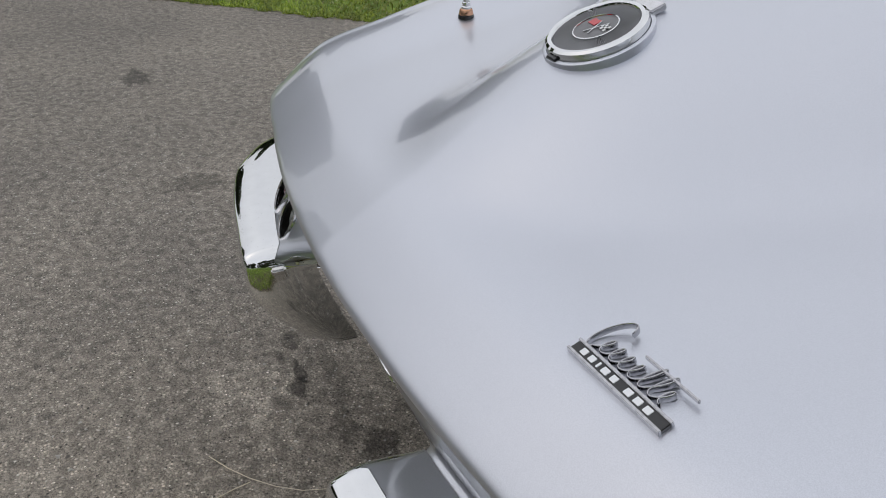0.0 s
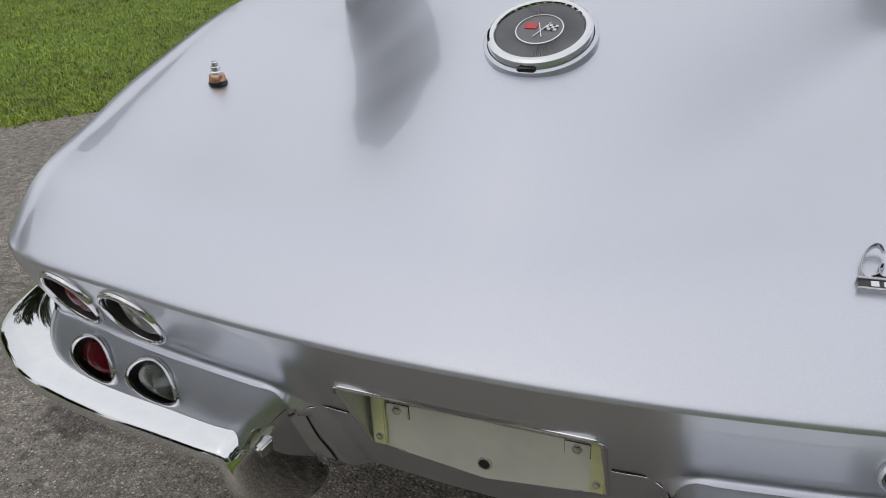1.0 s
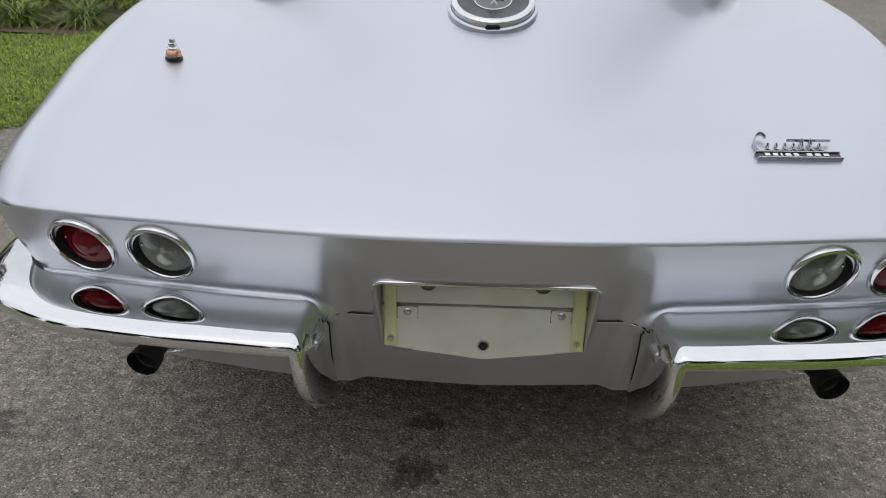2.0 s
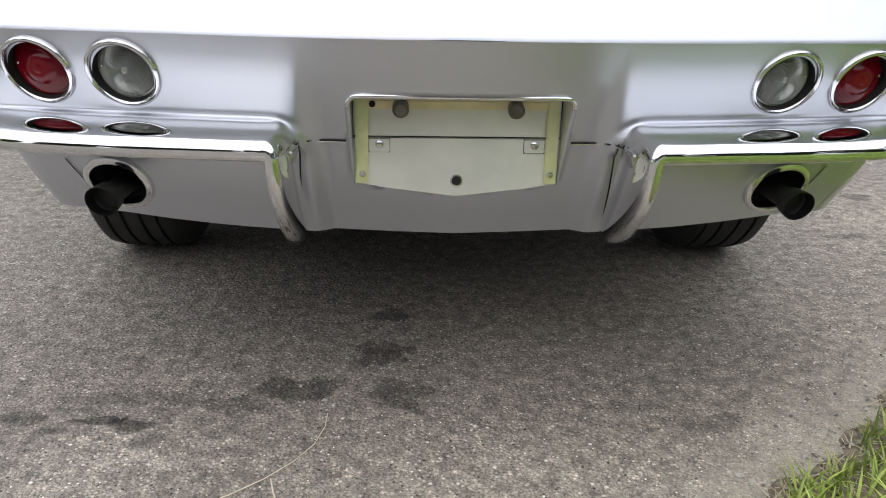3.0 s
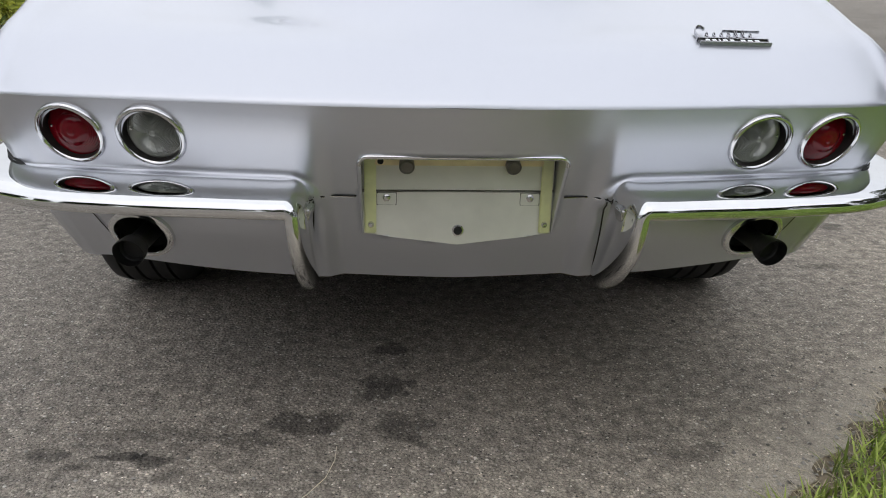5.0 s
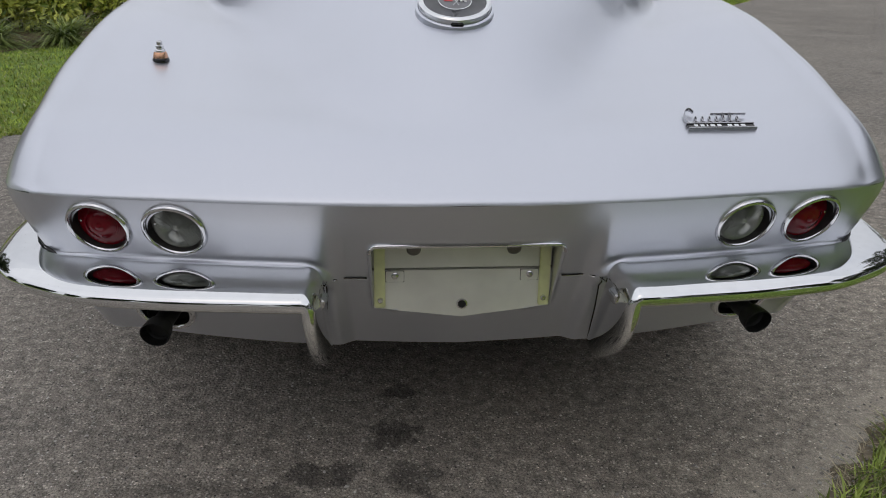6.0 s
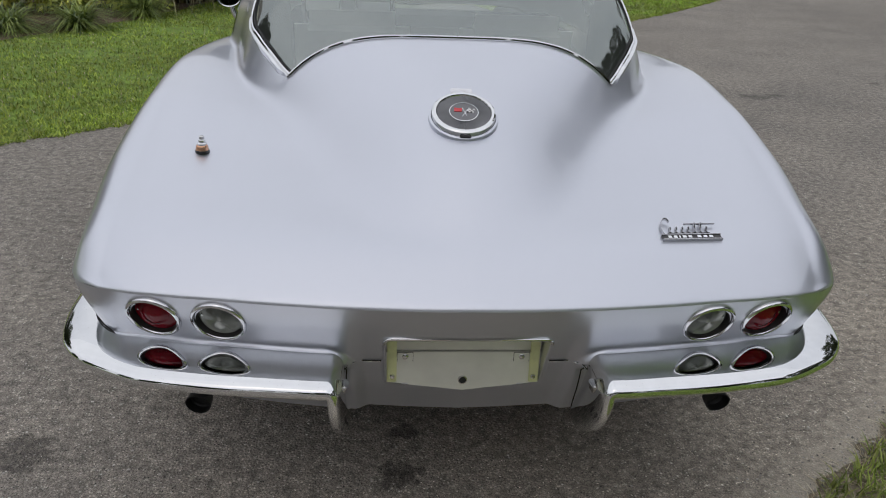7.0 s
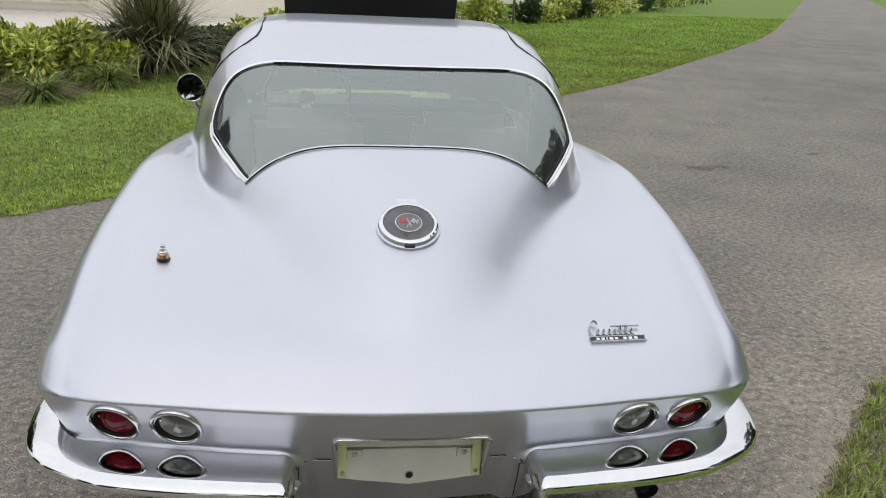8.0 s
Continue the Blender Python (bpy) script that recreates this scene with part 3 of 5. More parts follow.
def plate_hole(x, z):
    """Positive inside the number plate recess: flat top, V-shaped foot."""
    ax = np.abs(x)
    r = 0.016
    side = 0.176 - 0.004 * (0.59 - z) / 0.16 - ax
    up = 0.592 - z
    corner = r - np.hypot(np.maximum(r - side, 0), np.maximum(r - up, 0))
    low = z - (0.412 + 0.020 * ax / 0.176)
    return np.minimum(corner, low)


def build_lower_body():
    pts, nor = outline()
    steps_z = np.concatenate([np.linspace(0, 0.092, 17)[:-1], np.linspace(0.092, 0.160, 34)])
    rows = len(steps_z) + 22
    V = np.zeros((rows, len(pts), 3))
    for j, (p, n) in enumerate(zip(pts, nor)):
        x, y = p
        zc = float(crease_z(x))
        zb = float(bottom_z(min(abs(x), 0.75))) if y < 0.08 else 0.362 - 0.172 * float(smooth01((y - 0.98) / 0.25))
        for i in range(rows):
            z = 0.677 - steps_z[i] if i < len(steps_z) else 0.517 + (zb - 0.517) * (i - len(steps_z) + 1) / 22
            t = tuck(x, y, z)
            V[i, j] = (x - n[0] * t, y - n[1] * t, z + (zc - 0.680) * (1 - float(smooth01((0.677 - z) / 0.06))))
    F = np.array(grid_faces(rows, len(pts)))

    def snap(f, sel):
        for _ in range(3):
            v = f(V[..., 0], V[..., 1], V[..., 2])
            e = 0.001
            gx = (f(V[..., 0] + e, V[..., 1], V[..., 2]) - f(V[..., 0] - e, V[..., 1], V[..., 2])) / (2 * e)
            gz = (f(V[..., 0], V[..., 1], V[..., 2] + e) - f(V[..., 0], V[..., 1], V[..., 2] - e)) / (2 * e)
            g2 = np.maximum(gx * gx + gz * gz, 0.05)
            near = (np.abs(v) < 0.0052) & sel
            st = np.where(near, v / g2, 0)
            V[..., 0] -= st * gx
            V[..., 2] -= st * gz

    tail = (V[..., 1] < 0.30) & (np.abs(V[..., 0]) < 0.7)
    plate = lambda x, y, z: np.where(y < 0.3, plate_hole(x, z), -1.0)
    pipe = lambda x, y, z: np.where(y < 0.3, 0.047 - np.hypot(np.abs(x) - 0.571, z - 0.420), -1.0)
    lamp = lambda x, y, z: np.where(y < 0.3, 0.0470 - np.hypot(np.minimum(np.abs(np.abs(x) - 0.5115), np.abs(np.abs(x) - 0.6465)), z - 0.6130), -1.0)
    snap(lamp, tail)
    snap(plate, tail)
    snap(pipe, tail)
    arch = lambda y, z: np.maximum(0.375 - np.hypot(y - 1.03, z - 0.335), 0.375 - np.hypot(y - 3.58, z - 0.335))
    flat = V.reshape(-1, 3)
    c = flat[F].mean(1)
    drop = (lamp(c[:, 0], c[:, 1], c[:, 2]) > 0) | (plate(c[:, 0], c[:, 1], c[:, 2]) > 0) | (pipe(c[:, 0], c[:, 1], c[:, 2]) > 0)
    drop |= (np.abs(c[:, 0]) > 0.7) & (arch(c[:, 1], c[:, 2]) > 0)
    ob = mesh_ob("lower_body", flat, F[~drop][:, ::-1], PAINT, car)
    return ob


build_lower_body()


def build_underside():
    bm = bmesh.new()
    box(bm, (-0.62, 1.5, 0.24), (0.62, 4.1, 0.42), bevel=0.03)
    box(bm, (-0.60, 0.24, 0.40), (0.60, 1.6, 0.60), bevel=0.02)
    for y in (1.03, 3.58):
        box(bm, (-0.70, y - 0.42, 0.38), (0.70, y + 0.42, 0.66), bevel=0.03)
    part("underbody", bm, DARK, car, "dark chassis and floor pan")


build_underside()


# ---- rear bumpers: a polished shelf that wraps the corner and turns down beside the plate ----
nose_pts = [(0.262, -0.112), (0.30, -0.110), (0.39, -0.101), (0.49, -0.091), (0.59, -0.074), (0.66, -0.057), (0.74, -0.018), (0.813, 0.034), (0.855, 0.096), (0.876, 0.170), (0.887, 0.25), (0.890, 0.335)]
back_pts = [(0.266, 0.012), (0.30, 0.015), (0.38, 0.025), (0.49, 0.041), (0.585, 0.060), (0.665, 0.088), (0.725, 0.127), (0.768, 0.170), (0.796, 0.212), (0.815, 0.255), (0.825, 0.30)]


def bumper_section():
    """From the hidden back edge over the shelf and round the front lip: depth (0 back, 1 front) and height."""
    reach, lip_r = 0.099, 0.0152
    pts, d, h = [(0.0, -0.030), (0.0, -0.012)], -0.030, -0.0014
    pts.append((d, h))
    d, h = 0.0, 0.0
    n = 26
    for k in range(n + 1):
        pts.append((d, h))
        a = radians(-2.7 + 25.75 * ((k + 0.5) / n) ** 2.25)
        d, h = d + math.cos(a) * reach / n, h - math.sin(a) * reach / n
    for k in range(14):
        a = radians(23.0 + 122.0 * (k + 0.5) / 14)
        step = lip_r * radians(122.0 / 14)
        d, h = d + math.cos(a) * step, h - math.sin(a) * step
        pts.append((d, h))
    last = h
    front = max(p[0] for p in pts)
    pts += [(front - 0.03, last - 0.0015), (front - 0.07, last), (0.0, last + 0.002)]
    return [((p[0] + 0.030) / (front + 0.030), p[1] + 0.0054) for p in pts]


def build_bumper(side):
    """side -1: left, 1: right."""
    def resample(pts, n):
        q = np.array(pts)
        t = np.concatenate([[0], np.cumsum(np.hypot(*np.diff(q, axis=0).T))])
        u = np.linspace(0, t[-1], n)
        fx, fy = curve1(list(zip(t, q[:, 0]))), curve1(list(zip(t, q[:, 1])))
        return np.stack([fx(u), fy(u)], 1)

    n = 110
    nose, back = resample(nose_pts, n), resample(back_pts, n)
    sect = bumper_section()
    rings = []
    for a, b in zip(back[::-1], nose[::-1]):
        rings.append([(a[0] + (b[0] - a[0]) * d, a[1] + (b[1] - a[1]) * d, 0.5475 + h) for d, h in sect])
    # the turn: the section swings about a centre below the inner end
    cx, cz = 0.287, 0.5150
    a0, b0 = np.array((0.300, 0.015)), np.array((0.300, -0.110))
    rings = [r for r in rings if r[0][0] > 0.302]
    for k in range(0, 17):
        ang = radians(90 * k / 16)
        out = []
        for d, h in sect:
            rr = max(0.0325 + h, 0.001)
            y = a0[1] + (b0[1] - a0[1]) * d
            out.append((cx - rr * math.sin(ang) * 0.82, y, cz + rr * math.cos(ang)))
        rings.append(out)
    last = rings[-1]
    for k in range(1, 25):
        f = k / 24
        out = []
        for (x, y, z), (d, h) in zip(last, sect):
            yy = y + f ** (1.2 + 0.9 * d) * (0.078 + 0.067 * d)
            round_off = math.sqrt(max(0.0, 1 - max(0.0, (f - 0.86) / 0.14) ** 2))
            shrink = (1 - 0.10 * f) * (0.35 + 0.65 * round_off)
            yy = 0.072 + (yy - 0.072) * (0.72 + 0.28 * round_off)
            mid = 0.272
            out.append((mid + (x - mid) * shrink - 0.010 * f, yy, z - 0.173 * f))
        rings.append(out)
    v = [(side * x, y, z) for r in rings for x, y, z in r]
    m = len(sect)
    f = grid_faces(len(rings), m, True)
    f.append(tuple(range(m))[::-1])
    f.append(tuple(range((len(rings) - 1) * m, len(rings) * m)))
    bm = bmesh.new()
    vs = [bm.verts.new(p) for p in v]
    for q in f:
        bm.faces.new([vs[i] for i in q])
    ob = part("rear_bumper", bm, CHROME, car, "polished chrome quarter bumper with turned-down guard")
    # bolt tab on the inner face of the guard
    tb = bmesh.new()
    box(tb, (-0.006, -0.012, -0.016), (0.006, 0.014, 0.014), pose(side * 0.2555, -0.052, 0.512, 12, side * -20, side * 12), 0.003)
    part("bumper_tab", tb, BRUSHED, ob)
    # dark slit between the shelf and the body at the corner
    gb = bmesh.new()
    tube(gb, [(side * x, y, z) for x, y, z in ((0.742, 0.092, 0.553), (0.762, 0.113, 0.5555), (0.782, 0.140, 0.557), (0.798, 0.168, 0.558), (0.812, 0.198, 0.558), (0.822, 0.228, 0.556))], [0.001, 0.003, 0.0045, 0.005, 0.004, 0.001], 8)
    part("bumper_gap", gb, SEAM, ob, "dark slit behind the bumper")
    return ob


for s in (-1, 1):
    build_bumper(s)


# ---- tail lamps ----
def build_lamp(x, y, z, red):
    e = 0.01
    dx = (rear_surface(x + e, z) - rear_surface(x - e, z)) / (2 * e)
    n = Vector((dx, -1, -0.45)).normalized()
    m = aim(Vector((x, y, z)) - n * 0.008, n)
    bm = bmesh.new()
    lathe(bm, [(0.0585, -0.014), (0.0585, 0.001), (0.0575, 0.0050), (0.0550, 0.0075), (0.0522, 0.0080), (0.0502, 0.0066), (0.0492, 0.0045)], m, 64)
    lamp = part("tail_lamp" if red else "reverse_lamp", bm, SATIN, car, "round red tail lamp in a chrome bezel" if red else "round clear reversing lamp in a chrome bezel")
    bm = bmesh.new()
    lathe(bm, [(0.0494, 0.0046), (0.0486, 0.0), (0.0480, -0.046)], m, 56)
    part("recess_wall", bm, LAMP_WALL, lamp, "dark inner wall of the lamp")
    m2 = aim(Vector((x, y, z)) - n * 0.0155, Vector((dx * 0.8, -1, -0.14)))
    m2 = m2 @ Matrix.Translation((0, 0, 0.006))
    bm = bmesh.new()
    prof = [(0.0480, -0.0182), (0.0440, -0.0175)]
    if red:
        for k in range(11):
            r = 0.0425 - 0.0030 * k
            hh = -0.0170 + 0.0200 * (1 - (r / 0.046) ** 2)
            prof += [(r + 0.0006, hh), (r - 0.0019, hh + 0.0008)]
        prof += [(0.009, 0.0020), (0.006, 0.0036), (0.003, 0.0042), (0.0, 0.0044)]
    else:
        for k in range(20):
            r = 0.0435 - 0.0020 * k
            hh = -0.0172 + 0.0150 * (1 - (r / 0.047) ** 2)
            prof += [(r + 0.0003, hh), (r - 0.0007, hh + 0.0014)]
        prof += [(0.0035, -0.0005), (0.0, 0.0008)]
    lathe(bm, prof, m2, 56)
    part("lens", bm, RED_LENS if red else CLEAR_LENS, lamp, "red ribbed lens" if red else "clear lens with concentric rings")
    bm = bmesh.new()
    lathe(bm, [(0.0026, -0.016), (0.0026, -0.010), (0.0018, -0.009), (0, -0.0088)], m2 @ Matrix.Translation((0.038 * (1 if x > 0 else -1), 0.004, 0.0)), 12)
    part("screw", bm, CHROME, lamp)


for x in (-1, 1):
    build_lamp(x * 0.5115, 0.0215, 0.6150, False)
    build_lamp(x * 0.6465, 0.0435, 0.6145, True)


# ---- number plate recess ----
def build_plate_recess():
    rec = new("plate_recess")
    rec.parent = car
    yb = 0.097
    # walls of the recess
    bm = bmesh.new()
    edge = []
    for k in range(0, 9):
        a = radians(180 - 90 * k / 8)
        edge.append((-0.160 + 0.016 * math.cos(a), 0.576 + 0.016 * math.sin(a)))
    edge = [(-0.172, 0.431)] + edge + [(-x, z) for x, z in edge[::-1]] + [(0.172, 0.431)]
    fv = [bm.verts.new((x, rear_surface(x, z) + 0.001, z)) for x, z in edge]
    bv = [bm.verts.new((x * 0.985, yb, z)) for x, z in edge]
    for i in range(len(edge) - 1):
        bm.faces.new((fv[i], fv[i + 1], bv[i + 1], bv[i]))
    part("recess_wall", bm, PAINT, rec)
    # bright lip along the rim
    bm = bmesh.new()
    tube(bm, [(x, rear_surface(x, z) - 0.0025, z) for x, z in edge[1:-1]], 0.0042, 10)
    part("recess_lip", bm, CHROME, rec, "bright rolled lip over the plate recess")
    for q in (-1, 1):
        bm = bmesh.new()
        zs = np.linspace(0.578, 0.431, 10)
        tube(bm, [(q * (0.176 - 0.004 * (0.59 - z) / 0.16), rear_surface(q * 0.175, z) - 0.001, z) for z in zs], [0.0042 - 0.0022 * i / 9 for i in range(10)], 8)
        part("recess_flange", bm, PAINT, rec, "rolled painted side edge of the recess")
    # back panels
    bm = bmesh.new()
    box(bm, (-0.172, yb, 0.511), (0.172, yb + 0.006, 0.590), bevel=0.0012)
    part("upper_panel", bm, PANEL, rec)
    bm = bmesh.new()
    pts = [(-0.172, 0.508), (0.172, 0.508), (0.172, 0.430), (0.0, 0.409), (-0.172, 0.430)]
    a = [bm.verts.new((x, yb - 0.003, z)) for x, z in pts]
    b = [bm.verts.new((x, yb + 0.008, z)) for x, z in pts]
    bm.faces.new(a)
    bm.faces.new(b[::-1])
    for i in range(5):
        bm.faces.new((a[i], b[i], b[(i + 1) % 5], a[(i + 1) % 5]))
    part("lower_panel", bm, PANEL, rec, "unpainted silver plate mounting panel", smooth=False)
    for x in (-1, 1):
        bm = bmesh.new()
        box(bm, (x * 0.158 - 0.0105, yb - 0.010, 0.433), (x * 0.158 + 0.0105, yb - 0.0035, 0.583), bevel=0.002)
        rail = part("bracket_rail", bm, RAIL, rec, "pale yellow zinc plated bracket")
        bm = bmesh.new()
        lathe(bm, [(0.0055, 0), (0.0055, 0.003), (0.0042, 0.005), (0, 0.0058)], aim((x * 0.157, yb - 0.010, 0.450), (0, -1, 0)), 16)
        part("screw", bm, BRUSHED, rail)
        # square clip nut with its screw
        bm = bmesh.new()
        box(bm, (x * 0.129 - 0.017, yb - 0.006, 0.485), (x * 0.129 + 0.017, yb - 0.0035, 0.507), bevel=0.0012)
        clip = part("clip_nut", bm, PANEL, rec)
        bm = bmesh.new()
        box(bm, (x * 0.129 - 0.0178, yb - 0.0036, 0.4843), (x * 0.129 + 0.0178, yb - 0.0031, 0.5075))
        part("clip_shadow_gap", bm, SEAM, clip)
        bm = bmesh.new()
        lathe(bm, [(0.0075, 0), (0.0072, 0.003), (0.005, 0.0045), (0, 0.005)], aim((x * 0.129, yb - 0.006, 0.499), (0, -1, 0)), 6)
        part("screw", bm, BRUSHED, clip)
        # plate lamp lens
        bm = bmesh.new()
        lathe(bm, [(0.0135, -0.012), (0.0135, 0.003), (0.0105, 0.0055), (0.0095, 0.004), (0.0, 0.0035)], aim((x * 0.094, yb - 0.022, 0.559), (0, -1, -0.25)), 24)
        part("plate_lamp", bm, LAMP_GREY, rec, "small round number plate lamp")
    bm = bmesh.new()
    box(bm, (-0.150, yb - 0.012, 0.558), (0.150, yb - 0.0005, 0.573), bevel=0.002)
    part("top_strip", bm, STRIP, rec, "yellowed zinc strip")
    bm = bmesh.new()
    lathe(bm, [(0.0105, 0.0), (0.0105, 0.003), (0.008, 0.0035), (0.0075, -0.001), (0, -0.001)], aim((0.0, yb - 0.003, 0.437), (0, -1, 0)), 28)
    plug = part("grommet", bm, BRUSHED, rec)
    bm = bmesh.new()
    lathe(bm, [(0.0082, 0.002), (0.0, 0.002)], aim((0.0, yb - 0.003, 0.437), (0, -1, 0)), 24)
    part("hole", bm, SEAM, plug, "dark round hole")
    bm = bmesh.new()
    lathe(bm, [(0.0055, 0.0008), (0.0, 0.0008)], aim((-0.140, yb - 0.0125, 0.566), (0, -1, 0)), 16)
    part("hole", bm, SEAM, rec)


build_plate_recess()


# ---- panel gaps in the tail ----
def build_gaps():
    for s in (-1, 1):
        bm = bmesh.new()
        tube(bm, [(s * x, rear_surface(s * x, 0.5135) - 0.0010 - 0.22 * max(0.0, x - 0.228), 0.5135) for x in np.linspace(0.181, 0.262, 14)], 0.0012, 6)
        tube(bm, [(s * (0.253 + 0.012 * (0.517 - z) / 0.18), rear_surface(s * 0.256, z) - 0.0002, z) for z in np.linspace(0.517, 0.336, 14)], 0.0014, 6)
        part("panel_gap", bm, SEAM, car)
        bm = bmesh.new()
        tube(bm, [(s * x, rear_surface(s * x, 0.5112) - 0.0012 - 0.22 * max(0.0, x - 0.228), 0.5112) for x in np.linspace(0.181, 0.262, 14)], 0.0013, 6)
        part("panel_edge", bm, CHROME, car, "bright line along the edge of the lower panel")
        bm = bmesh.new()
        tube(bm, [(s * (0.653 - 0.025 * k / 7), rear_surface(s * (0.653 - 0.025 * k / 7), 0.462 - 0.05 * k / 7) - 0.0002, 0.462 - 0.05 * k / 7) for k in range(8)], 0.0009, 6)
        part("panel_gap", bm, SEAM, car)


build_gaps()


# ---- exhausts ----
def build_exhaust(s):
    x, z = s * 0.571, 0.420
    y = rear_surface(x, z)
    e = 0.01
    n = Vector(((rear_surface(x + e, z) - rear_surface(x - e, z)) / (2 * e), -1, (rear_surface(x, z + e) - rear_surface(x, z - e)) / (2 * e) * 1.0)).normalized()
    m = aim((x, y, z), n)
    bm = bmesh.new()
    lathe(bm, [(0.046, -0.01), (0.046, 0.004), (0.048, 0.008), (0.053, 0.0085), (0.0585, 0.005), (0.060, -0.002)], m, 56)
    rim = part("exhaust_bezel", bm, CHROME, car, "round chrome exhaust surround")
    bm = bmesh.new()
    lathe(bm, [(0.047, 0.0), (0.047, -0.14), (0.0, -0.14)], m, 32)
    part("cavity", bm, SEAM, rim)
    bm = bmesh.new()
    d = Vector((s * 0.10, -1, -0.06)).normalized()
    tip = Vector((s * 0.570, 0.034, 0.413))
    mm = aim(tip, d)
    lathe(bm, [(0.0185, -0.16), (0.0185, -0.034), (0.0205, -0.028), (0.0250, -0.024), (0.0268, -0.004), (0.0268, 0.0), (0.0260, 0.001), (0.0250, -0.001), (0.0240, -0.03), (0.0, -0.03)], Matrix(), 40)
    for v in bm.verts:
        if v.co.z > -0.01:
            v.co.z += 0.22 * v.co.y
        v.co = mm @ v.co
    part("exhaust_tip", bm, BLACK_PIPE, car, "black steel exhaust tip")


for s in (-1, 1):
    build_exhaust(s)


# ---- wheels ----
def build_wheel():
    w = new("wheel")
    bm = bmesh.new()
    prof = [(0.19, -0.095), (0.22, -0.112), (0.27, -0.118), (0.312, -0.110), (0.328, -0.097)]
    for g in (-0.062, -0.022, 0.022, 0.062):
        prof += [(0.3345, g - 0.009), (0.3345, g - 0.005), (0.3265, g - 0.0035), (0.3265, g + 0.0035), (0.3345, g + 0.005), (0.3345, g + 0.009)]
    prof += [(0.328, 0.097), (0.312, 0.110), (0.27, 0.118), (0.22, 0.112), (0.19, 0.095)]
    lathe(bm, prof, Matrix.Rotation(radians(90), 4, "Y"), 96)
    part("tyre", bm, RUBBER, w)
    bm = bmesh.new()
    lathe(bm, [(0.192, -0.10), (0.185, -0.07), (0.15, -0.055), (0.06, -0.06), (0.0, -0.06)], Matrix.Rotation(radians(90), 4, "Y"), 48)
    lathe(bm, [(0.192, 0.10), (0.185, 0.07), (0.15, 0.055), (0.06, 0.075), (0.0, 0.08)], Matrix.Rotation(radians(90), 4, "Y"), 48)
    part("rim", bm, BRUSHED, w)
    return w


first = build_wheel()
first.parent = car
first.matrix_basis = pose(-0.772, 1.03, 0.335)
for x, y, r in ((0.772, 1.03, 180), (-0.73, 3.58, 0), (0.73, 3.58, 180)):
    w = copy_thing(first, pose(x, y, 0.335, 0, 0, r))
    w.parent = car


# ---- rear window trim, roof seams, mirror ----
def build_trim():
    low = [(x, 0.728 + 0.008 * (abs(x) / 0.431) ** 2.5) for x in np.linspace(-0.431, 0.431, 61)]
    side = [(float(pane_side(y)), y) for y in np.concatenate([np.linspace(0.737, 1.2, 40), np.linspace(1.205, 1.279, 22)])]
    top = [(x, 1.268 + 0.012 * (abs(x) / 0.4) ** 2) for x in np.linspace(0.40, -0.40, 41)]

    def strip(name, pts, r, up):
        bm = bmesh.new()
        tube(bm, [on_body(x, y, up) for x, y in pts], r, 8)
        part(name, bm, CHROME, car, "thin bright window moulding")

    strip("window_trim", low, 0.0055, 0.002)
    strip("window_trim", side + top + [(-x, y) for x, y in side[::-1]], 0.0058, 0.001)
    inner = [(x - 0.006, y - 0.001) for x, y in side] + [(x, y - 0.006) for x, y in top]
    inner += [(-x, y) for x, y in inner[:len(side)][::-1]]
    bm = bmesh.new()
    tube(bm, [on_body(x, y, 0.0) for x, y in inner], 0.0030, 6)
    part("window_gasket", bm, SEAM, car, "black rubber window gasket")
    # wide bright sill along the lower flanks of the glass
    for s in (-1, 1):
        bm = bmesh.new()
        ys = np.linspace(0.735, 1.08, 30)
        wd = [0.003 + 0.0065 * float(smooth01((y - 0.735) / 0.05) * smooth01((1.09 - y) / 0.22)) for y in ys]
        edge = [float(pane_side(max(y, 0.738))) for y in ys]
        a = [on_body(s * (g + 0.002), y, 0.005) for g, y in zip(edge, ys)]
        b = [p + Vector((s * q, -0.5 * q, 0.0)) for p, q in zip(a, wd)]
        c = [on_body(s * (g + q + 0.004), y - 0.5 * q, -0.004) for g, q, y in zip(edge, wd, ys)]
        rows = [[bm.verts.new(p) for p in q] for q in (a, b, c)]
        for q, r in zip(rows, rows[1:]):
            for i in range(len(ys) - 1):
                bm.faces.new((q[i], q[i + 1], r[i + 1], r[i]))
        part("window_sill_trim", bm, CHROME, car, "polished side moulding of the rear window")
        # door cut into the roof
        bm = bmesh.new()
        pts = [(0.53, 2.25), (0.50, 2.05), (0.493, 1.90), (0.485, 1.71), (0.492, 1.62), (0.520, 1.550), (0.570, 1.512), (0.605, 1.505), (0.64, 1.505)]
        tube(bm, [on_body(s * x, y, 0.0005) for x, y in pts], 0.0042, 6)
        part("door_gap", bm, SEAM, car, "black door seal line cut into the roof")


build_trim()


